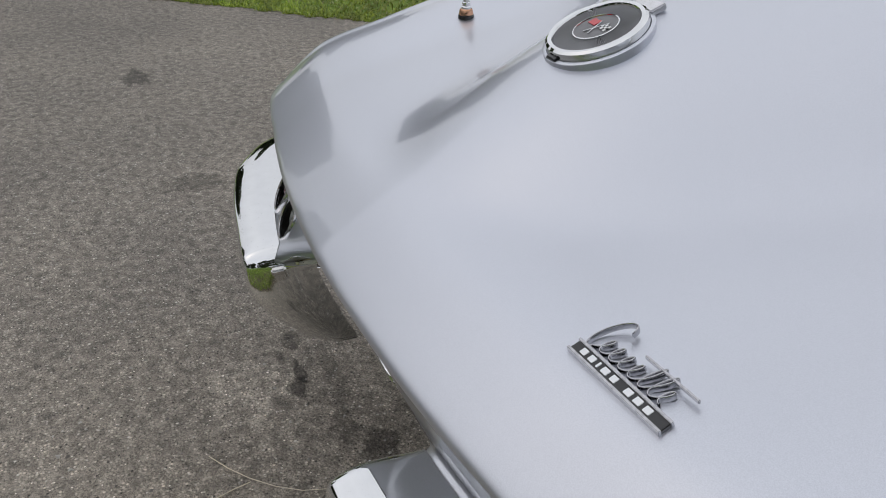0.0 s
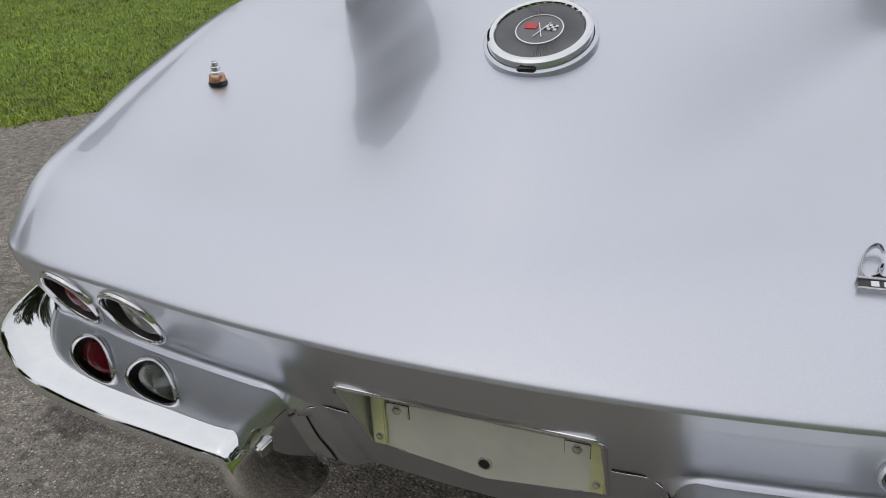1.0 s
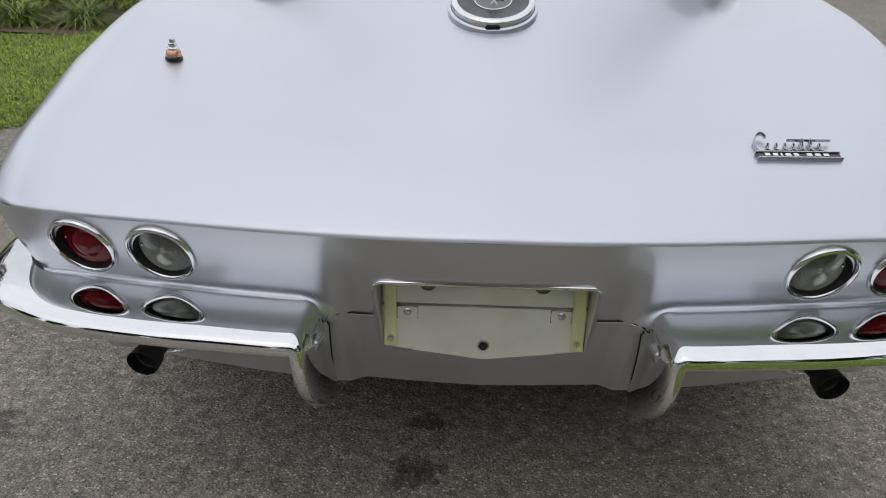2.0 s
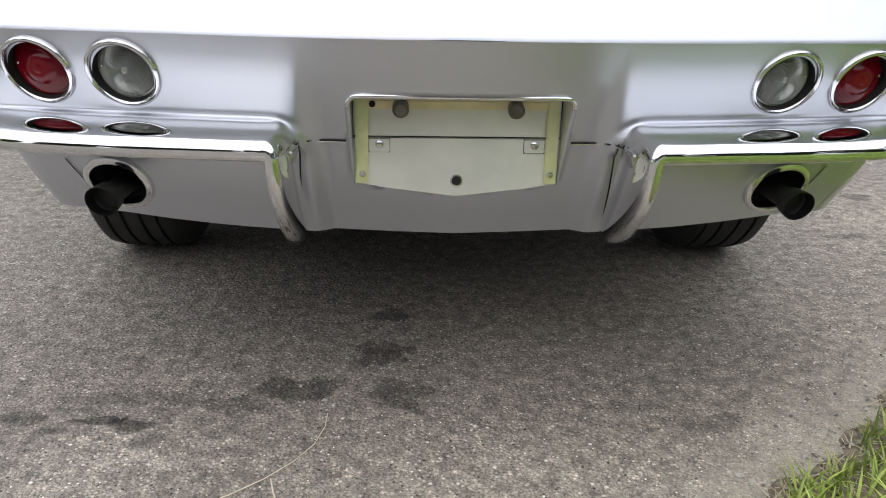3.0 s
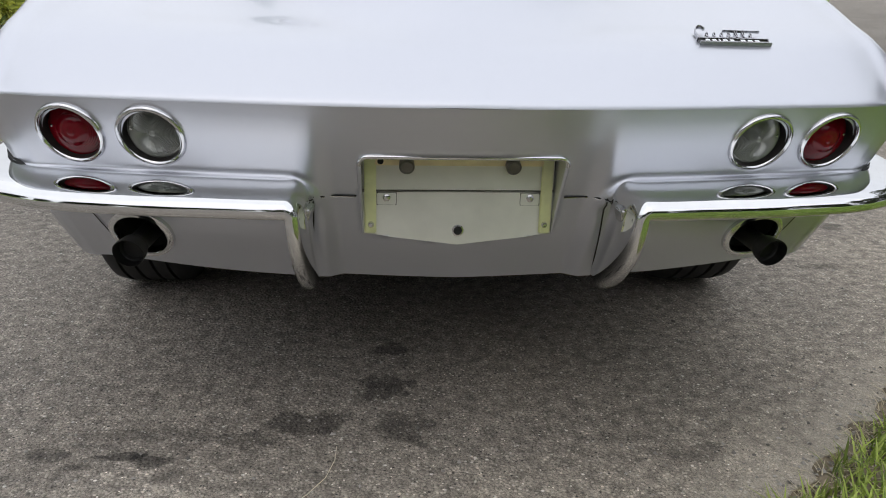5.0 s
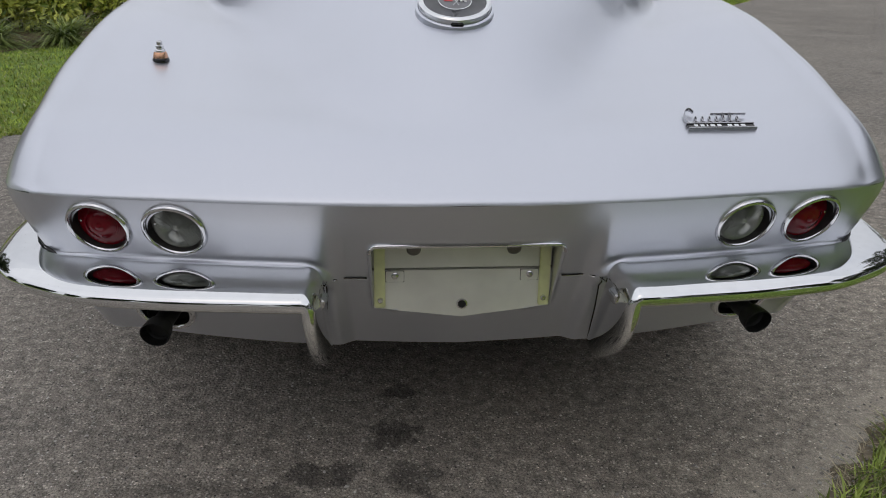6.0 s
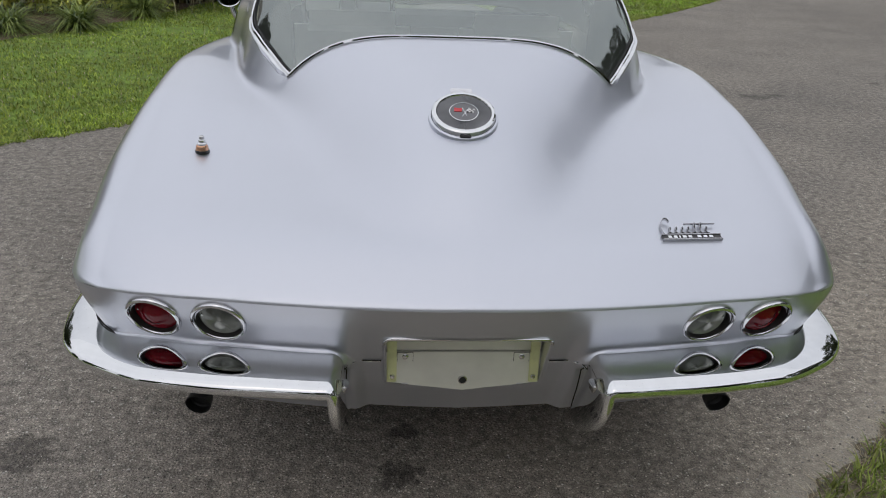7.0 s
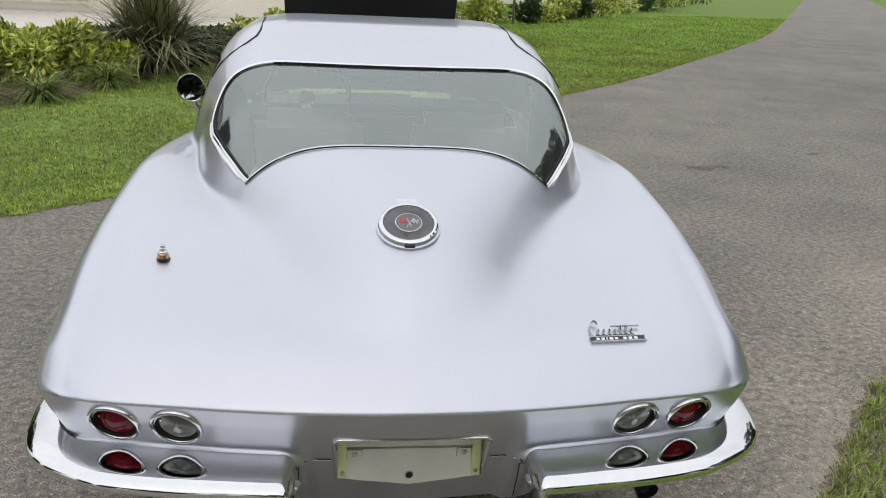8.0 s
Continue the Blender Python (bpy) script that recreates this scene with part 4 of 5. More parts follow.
def build_mirror():
    m = aim((-0.80, 1.93, 1.048), (0.03, -1, 0.083))
    bm = bmesh.new()
    lathe(bm, [(0.0, -0.045), (0.025, -0.043), (0.045, -0.032), (0.056, -0.012), (0.0575, 0.0), (0.0565, 0.004), (0.0535, 0.0035), (0.0525, 0.001)], m, 48)
    mir = part("door_mirror", bm, CHROME, car, "round chrome door mirror on a stalk")
    bm = bmesh.new()
    lathe(bm, [(0.053, 0.0015), (0.0, 0.0015)], m, 48)
    part("mirror_glass", bm, MIRROR, mir)
    bm = bmesh.new()
    tube(bm, [(-0.80, 1.95, 1.01), (-0.79, 1.96, 0.97), (-0.765, 1.97, 0.92), (-0.755, 1.975, 0.88)], [0.009, 0.010, 0.013, 0.02], 10)
    part("stalk", bm, CHROME, mir)


build_mirror()


# ---- fuel filler door ----
def build_filler():
    m = aim(on_body(0.0, 0.365, 0.0), body_n(0.0, 0.365), (0, 1, 0))
    bm = bmesh.new()
    lathe(bm, [(0.080, -0.012), (0.080, 0.001), (0.079, 0.002), (0.0745, 0.0025), (0.0735, -0.004)], m, 72)
    door = part("fuel_filler_door", bm, PAINT, car, "round chrome fuel filler door with crossed flag badge")
    bm = bmesh.new()
    lathe(bm, [(0.0735, -0.006), (0.0735, 0.004), (0.0728, 0.012), (0.069, 0.0150), (0.0635, 0.0145), (0.0612, 0.0115), (0.0605, 0.0070)], m, 72)
    part("bezel", bm, CHROME, door)
    bm = bmesh.new()
    lathe(bm, [(0.0735, -0.004), (0.0, -0.004)], m, 48)
    part("shadow_well", bm, SEAM, door)
    # radial ribs round the badge
    bm = bmesh.new()
    n = 120
    rings = []
    for k in range(n * 2):
        a = math.pi * k / n
        h = 0.0122 if k % 2 else 0.0085
        rings.append([bm.verts.new(m @ Vector((r * math.cos(a), r * math.sin(a), h))) for r in (0.0325, 0.0606)])
    for k in range(n * 2):
        a, b = rings[k], rings[(k + 1) % (n * 2)]
        bm.faces.new((a[0], a[1], b[1], b[0]))
    part("ribbed_ring", bm, GREY_DISC, door, "grey ring of fine radial ribs", smooth=False)
    bm = bmesh.new()
    lathe(bm, [(0.0335, 0.010), (0.0335, 0.0138), (0.0318, 0.0142), (0.0314, 0.0128)], m, 56)
    part("inner_ring", bm, CHROME, door)
    bm = bmesh.new()
    lathe(bm, [(0.0316, 0.0126), (0.0, 0.0126)], m, 48)
    part("badge_disc", bm, DISC_DARK, door, "dark grey enamel disc")

    def quad(name, mat, pts, h=0.0140):
        b = bmesh.new()
        lo = [b.verts.new(m @ Vector((x, y, 0.0128))) for x, y in pts]
        hi = [b.verts.new(m @ Vector((x, y, h))) for x, y in pts]
        b.faces.new(hi)
        for i in range(len(pts)):
            j = (i + 1) % len(pts)
            b.faces.new((lo[i], lo[j], hi[j], hi[i]))
        part(name, b, mat, door, smooth=False)

    quad("red_flag", RED_ENAMEL, [(-0.022, 0.001), (-0.005, 0.0), (-0.0035, 0.0135), (-0.012, 0.0125), (-0.0215, 0.0145)])
    quad("flag_pole", CHROME, [(-0.006, -0.0175), (-0.0048, -0.0178), (0.0138, 0.0145), (0.0126, 0.0150)], 0.0142)
    quad("flag_pole", CHROME, [(0.006, -0.0178), (0.0072, -0.0175), (-0.0028, 0.0135), (-0.004, 0.0132)], 0.0144)
    for i in range(4):
        for j in range(3):
            x, y = 0.0062 + 0.0042 * i + 0.0008 * j, -0.0005 + 0.0042 * j - 0.0006 * i
            quad("chequer", WHITE_ENAMEL if (i + j) % 2 else BLACK_PAINT, [(x, y), (x + 0.0042, y - 0.0006), (x + 0.005, y + 0.0036), (x + 0.0008, y + 0.0042)])
    bm = bmesh.new()
    box(bm, (-0.026, 0.072, -0.004), (0.026, 0.098, 0.006), m, 0.002)
    part("hinge_plate", bm, SATIN, door, "small bright hinge plate")
    bm = bmesh.new()
    box(bm, (-0.013, -0.079, 0.0), (0.013, -0.068, 0.006), m, 0.002)
    part("finger_notch", bm, BLACK_PAINT, door)


build_filler()


# ---- antenna base ----
def build_antenna():
    p = on_body(-0.608, 0.436, -0.002)
    m = aim(p, Vector((0.02, -0.06, 1)), (0, 1, 0)) @ Matrix.Scale(0.84, 4)
    bm = bmesh.new()
    lathe(bm, [(0.0205, 0.0), (0.0205, 0.006), (0.0185, 0.010), (0.0165, 0.0105)], m, 28)
    base = part("antenna_base", bm, BLACK_PAINT, car, "stepped power antenna base, mast lowered")
    for prof, mat, nm in (([(0.0185, 0.010), (0.0165, 0.020), (0.0145, 0.0235), (0.0115, 0.0245)], COPPER, "sleeve"),
                          ([(0.0125, 0.0242), (0.0125, 0.0285), (0.0095, 0.031), (0.0095, 0.035), (0.0105, 0.0355), (0.0100, 0.039), (0.0072, 0.0405)], CHROME, "collar"),
                          ([(0.0070, 0.040), (0.0070, 0.048), (0.005, 0.050), (0, 0.0505)], BRUSHED, "mast_tip")):
        bm = bmesh.new()
        lathe(bm, prof, m, 28)
        part(nm, bm, mat, base)


build_antenna()


# ---- deck badge: chrome flourish over a dark bar ----
def build_badge():
    a, b = on_body(0.414, 0.106), on_body(0.547, 0.119)
    ex = (b - a).normalized()
    n = body_n(0.48, 0.115)
    ey = n.cross(ex).normalized()
    m = Matrix((ex, ey, ex.cross(ey))).transposed().to_4x4()
    m.translation = a + n * 0.001
    W = (b - a).length
    bm = bmesh.new()
    box(bm, (0, 0, -0.004), (W, 0.0165, 0.004), m, 0.0008)
    badge = part("deck_badge", bm, BLACK_PAINT, car, "chrome flourish badge over a black bar")
    for y in (0.0, 0.0145):
        bm = bmesh.new()
        box(bm, (-0.001, y - 0.0008, -0.004), (W + 0.001, y + 0.0026, 0.0062), m, 0.0006)
        part("badge_rim", bm, BADGE, badge)
    xs = 0.012
    for wd in (0.008, 0.008, 0.003, 0.009, 0.008, 0.0, 0.009, 0.009, 0.009):
        if wd:
            bm = bmesh.new()
            box(bm, (xs, 0.0048, 0.003), (xs + wd, 0.0122, 0.0052), m, 0.0005)
            part("badge_mark", bm, CHROME, badge)
        xs += wd + 0.0045 if wd else 0.008
    # the flourish: one tall loop, then a row of low waves
    pts = []
    for k in range(30):
        ang = radians(35 + 250 * k / 29)
        y = 0.042 + 0.0255 * math.sin(ang)
        pts.append((0.014 + 0.0105 * math.cos(ang) + 0.26 * (y - 0.03), y))
    n_wave, span = 7, 0.098
    for k in range(1, 211):
        t = k / 210
        ph = 2 * math.pi * n_wave * t
        tall = 0.0065 * float(smooth01((t - 0.60) / 0.05) * smooth01((0.86 - t) / 0.05))
        y = 0.0295 + tall - (0.0096 + tall) * math.cos(ph)
        pts.append((0.013 + span * t + 0.0050 * math.sin(ph) + 0.34 * (y - 0.02), y))
    bm = bmesh.new()
    q = [Vector((x, y, 0)) for x, y in pts]
    rows = []
    for i, p in enumerate(q):
        d = (q[min(i + 1, len(q) - 1)] - q[max(i - 1, 0)]).normalized()
        side = Vector((-d.y, d.x, 0))
        rows.append([bm.verts.new(m @ (p + side * w + Vector((0, 0, h)))) for w, h in ((-0.0011, -0.002), (-0.0011, 0.0042), (-0.0005, 0.0052), (0.0005, 0.0052), (0.0011, 0.0042), (0.0011, -0.002))])
    for a_, b_ in zip(rows, rows[1:]):
        for k in range(5):
            bm.faces.new((a_[k], a_[k + 1], b_[k + 1], b_[k]))
    part("flourish", bm, BADGE, badge)
    bm = bmesh.new()
    box(bm, (0.060, 0.0465, 0.001), (0.132, 0.0492, 0.0058), m, 0.0006)
    part("cross_bar", bm, BADGE, badge)


build_badge()


# ---- raised hood, cabin ----
def build_hood():
    m = pose(-0.02, 3.98, 0.80, -62, 0, 0)
    bm = bmesh.new()
    nx, ny = 21, 25
    grid = {}
    for lay, dz in ((0, 0.0), (1, -0.022)):
        for i in range(nx):
            for j in range(ny):
                x, y = -0.53 + 1.06 * i / (nx - 1), 1.10 * j / (ny - 1)
                z = 0.02 * (1 - (x / 0.53) ** 2) + 0.03 * max(0, 1 - (x / 0.16) ** 2) ** 2
                grid[lay, i, j] = bm.verts.new(m @ Vector((x, -y, -(z + dz))))
    for lay in (0, 1):
        for i in range(nx - 1):
            for j in range(ny - 1):
                bm.faces.new([grid[lay, a, b] for a, b in ((i, j), (i + 1, j), (i + 1, j + 1), (i, j + 1))])
    for i in range(nx - 1):
        for j in (0, ny - 1):
            bm.faces.new([grid[0, i, j], grid[0, i + 1, j], grid[1, i + 1, j], grid[1, i, j]])
    for j in range(ny - 1):
        for i in (0, nx - 1):
            bm.faces.new([grid[0, i, j], grid[0, i, j + 1], grid[1, i, j + 1], grid[1, i, j]])
    hood = part("hood", bm, DARK, car, "raised hood with black underside")
    bm = bmesh.new()
    box(bm, (-0.49, 2.94, 0.45), (0.49, 3.90, 0.60), bevel=0.03)
    box(bm, (-0.28, 3.05, 0.55), (0.28, 3.70, 0.78), bevel=0.05)
    part("engine", bm, DARK, car, "dark engine bay")


build_hood()


def build_cabin():
    bm = bmesh.new()
    box(bm, (-0.62, 0.60, 0.50), (0.62, 2.70, 0.56), bevel=0.01)
    box(bm, (-0.45, 0.62, 0.56), (0.45, 1.45, 0.74), bevel=0.05)
    part("cabin_floor", bm, CARPET, car, "dark carpeted cargo floor")
    bm = bmesh.new()
    box(bm, (-0.66, 2.35, 0.70), (0.66, 2.68, 0.92), bevel=0.05)
    part("dashboard", bm, CARPET, car)
    for s in (-1, 1):
        seat = new("bucket_seat")
        seat.parent = car
        seat["label"] = "pale vinyl bucket seat"
        bm = bmesh.new()
        box(bm, (s * 0.34 - 0.24, 1.72, 0.58), (s * 0.34 + 0.24, 2.20, 0.72), bevel=0.05)
        part("seat_cushion", bm, SEAT, seat)
        bm = bmesh.new()
        box(bm, (-0.21, -0.06, 0.0), (0.21, 0.06, 0.43), pose(s * 0.30, 1.68, 0.62, 14, 0, 0), 0.055)
        part("seat_back", bm, SEAT, seat)
    sw = new("steering_wheel")
    sw.parent = car
    m = aim((-0.34, 2.16, 0.98), (0, -1, 0.35))
    bm = bmesh.new()
    tube(bm, [m @ Vector((0.19 * math.cos(a), 0.19 * math.sin(a), 0)) for a in np.linspace(0, 2 * math.pi, 49)], 0.011, 8, False)
    part("wheel_rim", bm, BLACK_PAINT, sw)
    for a in (0, 180, 270):
        bm = bmesh.new()
        box(bm, (0.02, -0.021, -0.003), (0.185, 0.021, 0.003), m @ pose(0, 0, 0, 0, 0, a), 0.002)
        part("spoke", bm, ALLOY, sw)
    bm = bmesh.new()
    lathe(bm, [(0.04, -0.02), (0.04, 0.01), (0.03, 0.02), (0, 0.022)], m, 24)
    part("hub", bm, BRUSHED, sw)


build_cabin()


# black strips added behind the glass ends, for the dark reflections there
def build_dark_ends():
    for s in (-1, 1):
        bm = bmesh.new()
        ys = np.linspace(0.745, 1.235, 30)
        rows = []
        for dx, dz in ((0.004, -0.010), (-0.030, -0.035), (-0.050, -0.090), (-0.052, -0.30)):
            rows.append([bm.verts.new(on_body(s * (float(pane_side(y)) - 0.006), y) + Vector((s * dx, 0, dz))) for y in ys])
        for q, r in zip(rows, rows[1:]):
            for i in range(len(ys) - 1):
                bm.faces.new((q[i], q[i + 1], r[i + 1], r[i]))
        part("dark_end_strip", bm, SEAM, car, "black strip added inside for the dark ends of the rear window")


build_dark_ends()


# ---- ground ----
left_edge = [(-30, -30), (-12, -9.5), (-6.3, -1.7), (-4.64, 0.5), (-4.07, 1.27), (-3.49, 2.10), (-2.9, 2.78), (-2.25, 3.40), (-1.75, 3.84), (0.3, 6.15), (2.51, 8.78), (4.23, 10.83), (6.27, 13.58), (10.1, 18.85), (17.5, 31.0), (32, 55.9), (60, 105)]
right_edge = [(5, -60), (4.5, -20), (2.6, -8), (1.0, -3.2), (0.15, -1.3), (0.13, -0.75), (0.25, -0.46), (0.44, -0.237), (0.60, -0.10), (0.79, 0.045), (1.07, 0.286), (1.36, 0.53), (1.75, 0.96), (2.2, 1.41), (4.0, 3.1), (7.2, 6.6), (12, 13), (20, 26), (37, 54), (66, 103)]


def path_points(pts, n, jag, seed):
    q = np.array(pts, float)
    t = np.concatenate([[0], np.cumsum(np.hypot(*np.diff(q, axis=0).T))])
    fx, fy = curve1(list(zip(t, q[:, 0]))), curve1(list(zip(t, q[:, 1])))
    lo, hi = t[1], t[-3]
    u = np.concatenate([[0], np.linspace(lo, hi, n), [t[-2], t[-1]]])
    out = np.stack([fx(u), fy(u)], 1)
    rng = np.random.default_rng(seed)
    w = rng.normal(0, 1, len(u))
    w = np.convolve(w, [0.25, 0.5, 0.25], "same") * jag
    out[:, 0] += w
    out[:, 1] -= w * 0.7
    return out


L_EDGE, R_EDGE = path_points(left_edge, 2600, 0.022, 3), path_points(right_edge, 2600, 0.014, 4)


def build_ground():
    bm = bmesh.new()
    vs = [bm.verts.new(p) for p in ((-2000, -2000, -0.006), (2000, -2000, -0.006), (2000, 2000, -0.006), (-2000, 2000, -0.006))]
    bm.faces.new(vs)
    tagged(part("ground", bm, SOIL, None, smooth=False), "grassy soil under the lawns", "ground", kind="structure")
    rim = np.concatenate([L_EDGE, R_EDGE[::-1]])
    n = len(rim)
    v = [(x, y, 0.0) for x, y in rim] + [(x, y, -0.05) for x, y in rim]
    f = [tuple(range(n))] + [(i, (i + 1) % n, n + (i + 1) % n, n + i) for i in range(n)]
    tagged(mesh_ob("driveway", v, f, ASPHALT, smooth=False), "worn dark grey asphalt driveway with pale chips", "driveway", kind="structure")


build_ground()


def blades(name, x, y, height, width, mat, seed, lean=0.5, z0=-0.012, segs=2):
    """Many separate bent blades in one mesh."""
    rng = np.random.default_rng(seed)
    n = len(x)
    ang, bend = rng.uniform(0, 2 * np.pi, n), rng.uniform(0.15, 1.0, n) * lean
    h = height * rng.uniform(0.55, 1.25, n)
    w = width * rng.uniform(0.7, 1.3, n)
    dx, dy = np.cos(ang), np.sin(ang)
    V = []
    for k in range(segs + 1):
        t = k / segs
        cx, cy = x + dx * bend * h * t ** 1.7, y + dy * bend * h * t ** 1.7
        cz = z0 + h * t * (1 - 0.25 * bend * t)
        if k < segs:
            ww = w * (1 - 0.35 * t)
            V += [np.stack([cx - dy * ww, cy + dx * ww, cz], 1), np.stack([cx + dy * ww, cy - dx * ww, cz], 1)]
        else:
            V.append(np.stack([cx, cy, cz], 1))
    per = 2 * segs + 1
    verts = np.stack(V, 1).reshape(-1, 3)
    base = np.arange(n) * per
    faces = []
    for k in range(segs - 1):
        faces.append(np.stack([base + 2 * k, base + 2 * k + 1, base + 2 * k + 3, base + 2 * k + 2], 1))
    tri = np.stack([base + 2 * segs - 2, base + 2 * segs - 1, base + 2 * segs], 1)
    me = bpy.data.meshes.new(name)
    allf = [tuple(q) for fs in faces for q in fs.tolist()] + [tuple(q) for q in tri.tolist()]
    me.from_pydata(verts.tolist(), [], allf)
    me.materials.append(mat)
    me.update()
    return new(name, me)


def sample_side(edge, sign, n, depth, lo, hi, seed, power=1.6, inset=-0.02):
    """Random places beside an edge of the driveway, denser near it; only between lo and hi metres of y."""
    rng = np.random.default_rng(seed)
    q = edge[(edge[:, 1] > lo) & (edge[:, 1] < hi)]
    i = rng.integers(0, len(q) - 1, n)
    t = rng.uniform(0, 1, n)[:, None]
    p = q[i] * (1 - t) + q[i + 1] * t
    d = q[i + 1] - q[i]
    seg = np.linalg.norm(q[-1] - q[0])
    d = (q[-1] - q[0]) / seg
    nrm = np.array([-d[1], d[0]]) * sign
    return p + nrm * (rng.uniform(0, 1, n) ** power * depth + inset)[:, None]


bed_edge = curve1([(4.0, -5.6), (6.0, -4.3), (7.2, -3.55), (8.4, -3.0), (9.8, -2.6), (10.9, -2.25), (13.0, -1.3), (14.2, -0.9)])
walk_edge = curve1([(-30, 3.0), (-14, 10.5), (-6.8, 15.2), (-2.5, 18.0), (2.0, 21.9), (4.9, 24.2), (9.0, 27.6), (14, 31)])
bare = [(-2.35, 7.6, 0.55, 0.35), (-1.7, 7.0, 0.4, 0.25), (-2.9, 6.2, 0.5, 0.3), (3.6, 12.2, 0.35, 0.3), (-3.6, 4.4, 0.4, 0.25), (-2.2, 5.2, 0.35, 0.2)]


def thin_out(p, seed):
    """Leave out blades in the bed and on the walk, and most of those on worn patches."""
    rng = np.random.default_rng(seed)
    x, y = p[:, 0], p[:, 1]
    bed = (x < bed_edge(y)) & (x > bed_edge(y) - 3.2) & (y > 6.6) & (y < 14.0)
    walked = (y > walk_edge(x)) & ((y < walk_edge(x) + 1.7) | (x < 0))
    keep = ~(bed | walked)
    for bx, by, rx, ry in bare:
        keep &= ~((np.hypot((x - bx) / rx, (y - by) / ry) < rng.uniform(0.3, 1.1, len(x))) & (rng.random(len(x)) < 0.72))
    return p[keep]


def build_verge():
    q = R_EDGE[(R_EDGE[:, 1] > -1.8) & (R_EDGE[:, 1] < 6.0)]
    rng = np.random.default_rng(77)
    v = [(x - 0.01, y + 0.01, -0.003) for x, y in q] + [(x + 0.7 * d, y - 0.7 * d, -0.002) for (x, y), d in zip(q, 0.30 + np.convolve(rng.normal(0, 0.09, len(q)), np.ones(5) / 3, "same"))]
    tagged(mesh_ob("soil_verge", v, grid_faces(2, len(q)), SANDY, smooth=False), "bare sandy brown soil between asphalt and grass", "soil", kind="structure")


build_verge()


def build_lawns():
    a = thin_out(sample_side(L_EDGE, 1, 430000, 9.0, -2.0, 16.0, 5, 1.5), 51)
    tagged(blades("lawn", a[:, 0], a[:, 1], 0.040, 0.0036, GRASS, 6, 1.6), "green mown lawn grass beside the driveway", "grass", kind="stuff")
    b = thin_out(sample_side(L_EDGE, 1, 110000, 16.0, 10.0, 48.0, 7, 1.1), 52)
    tagged(blades("lawn", b[:, 0], b[:, 1], 0.055, 0.011, GRASS_FAR, 8, 1.1), "green mown lawn grass farther along", "grass", kind="stuff")
    c = sample_side(R_EDGE, -1, 75000, 3.2, -1.8, 4.5, 9, 1.4, 0.035)
    tagged(blades("lawn", c[:, 0], c[:, 1], 0.062, 0.0026, GRASS_NEAR, 10, 1.1, segs=3), "bright green grass at the driveway's edge", "grass", kind="stuff")
    d = sample_side(R_EDGE, -1, 11000, 1.0, -1.6, 2.6, 11, 1.8, 0.01)
    tagged(blades("dry_grass", d[:, 0], d[:, 1], 0.035, 0.0018, DRY, 12, 2.2), "dry straw among the grass", "grass", kind="stuff")
    e = sample_side(L_EDGE, 1, 9000, 5.0, 0.0, 12.0, 13, 1.2)
    tagged(blades("dry_grass", e[:, 0], e[:, 1], 0.03, 0.004, DRY, 14, 2.0), "dry straw among the lawn grass", "grass", kind="stuff")


build_lawns()


def build_litter():
    for pts, r in (([(-0.225, 0.066), (-0.226, 0.02), (-0.240, -0.035), (-0.270, -0.085), (-0.310, -0.130), (-0.355, -0.168), (-0.402, -0.199)], 0.0013), ([(-0.299, -0.130), (-0.290, -0.165), (-0.276, -0.205), (-0.256, -0.243)], 0.0023)):
        bm = bmesh.new()
        tube(bm, [(x, y, 0.0035) for x, y in pts], [r * (0.5 + 0.5 * i / len(pts)) for i in range(len(pts))], 6)
        tagged(part("straw", bm, STRAW, None), "dry bent straw lying on the asphalt", "straw")
    rng = np.random.default_rng(33)
    V, F = [], []
    base = np.array([(0.5, 0, 0), (-0.5, 0.1, 0), (0.1, 0.5, 0.05), (-0.1, -0.45, 0), (0, 0, 0.35), (0, 0, -0.2)])
    tri = ((0, 2, 4), (2, 1, 4), (1, 3, 4), (3, 0, 4), (2, 0, 5), (1, 2, 5), (3, 1, 5), (0, 3, 5))
    near_edge = R_EDGE[(R_EDGE[:, 1] > -0.8) & (R_EDGE[:, 1] < 1.6)]
    for i in range(3600):
        y = rng.uniform(-0.9, 1.4)
        x = rng.uniform(-2.6, 1.25 + 0.9 * y)
        if i % 5 < 3:
            x, y = near_edge[rng.integers(0, len(near_edge))] + np.array((-0.7, 0.7)) * (rng.exponential(0.08) - 0.06)
        c = 0.0035 + 0.009 * rng.random() ** 3
        a = rng.uniform(0, 6.28)
        q = (base + rng.normal(0, 0.12, base.shape)) * c
        q = np.stack([q[:, 0] * math.cos(a) - q[:, 1] * math.sin(a) + x, q[:, 0] * math.sin(a) + q[:, 1] * math.cos(a) + y, q[:, 2] + 0.0008], 1)
        F += [tuple(len(V) + k for k in t) for t in tri]
        V += q.tolist()
    tagged(mesh_ob("loose_chips", V, F, CHIP, smooth=False), "small pale stone chips loose on the asphalt", "gravel", kind="stuff")


build_litter()


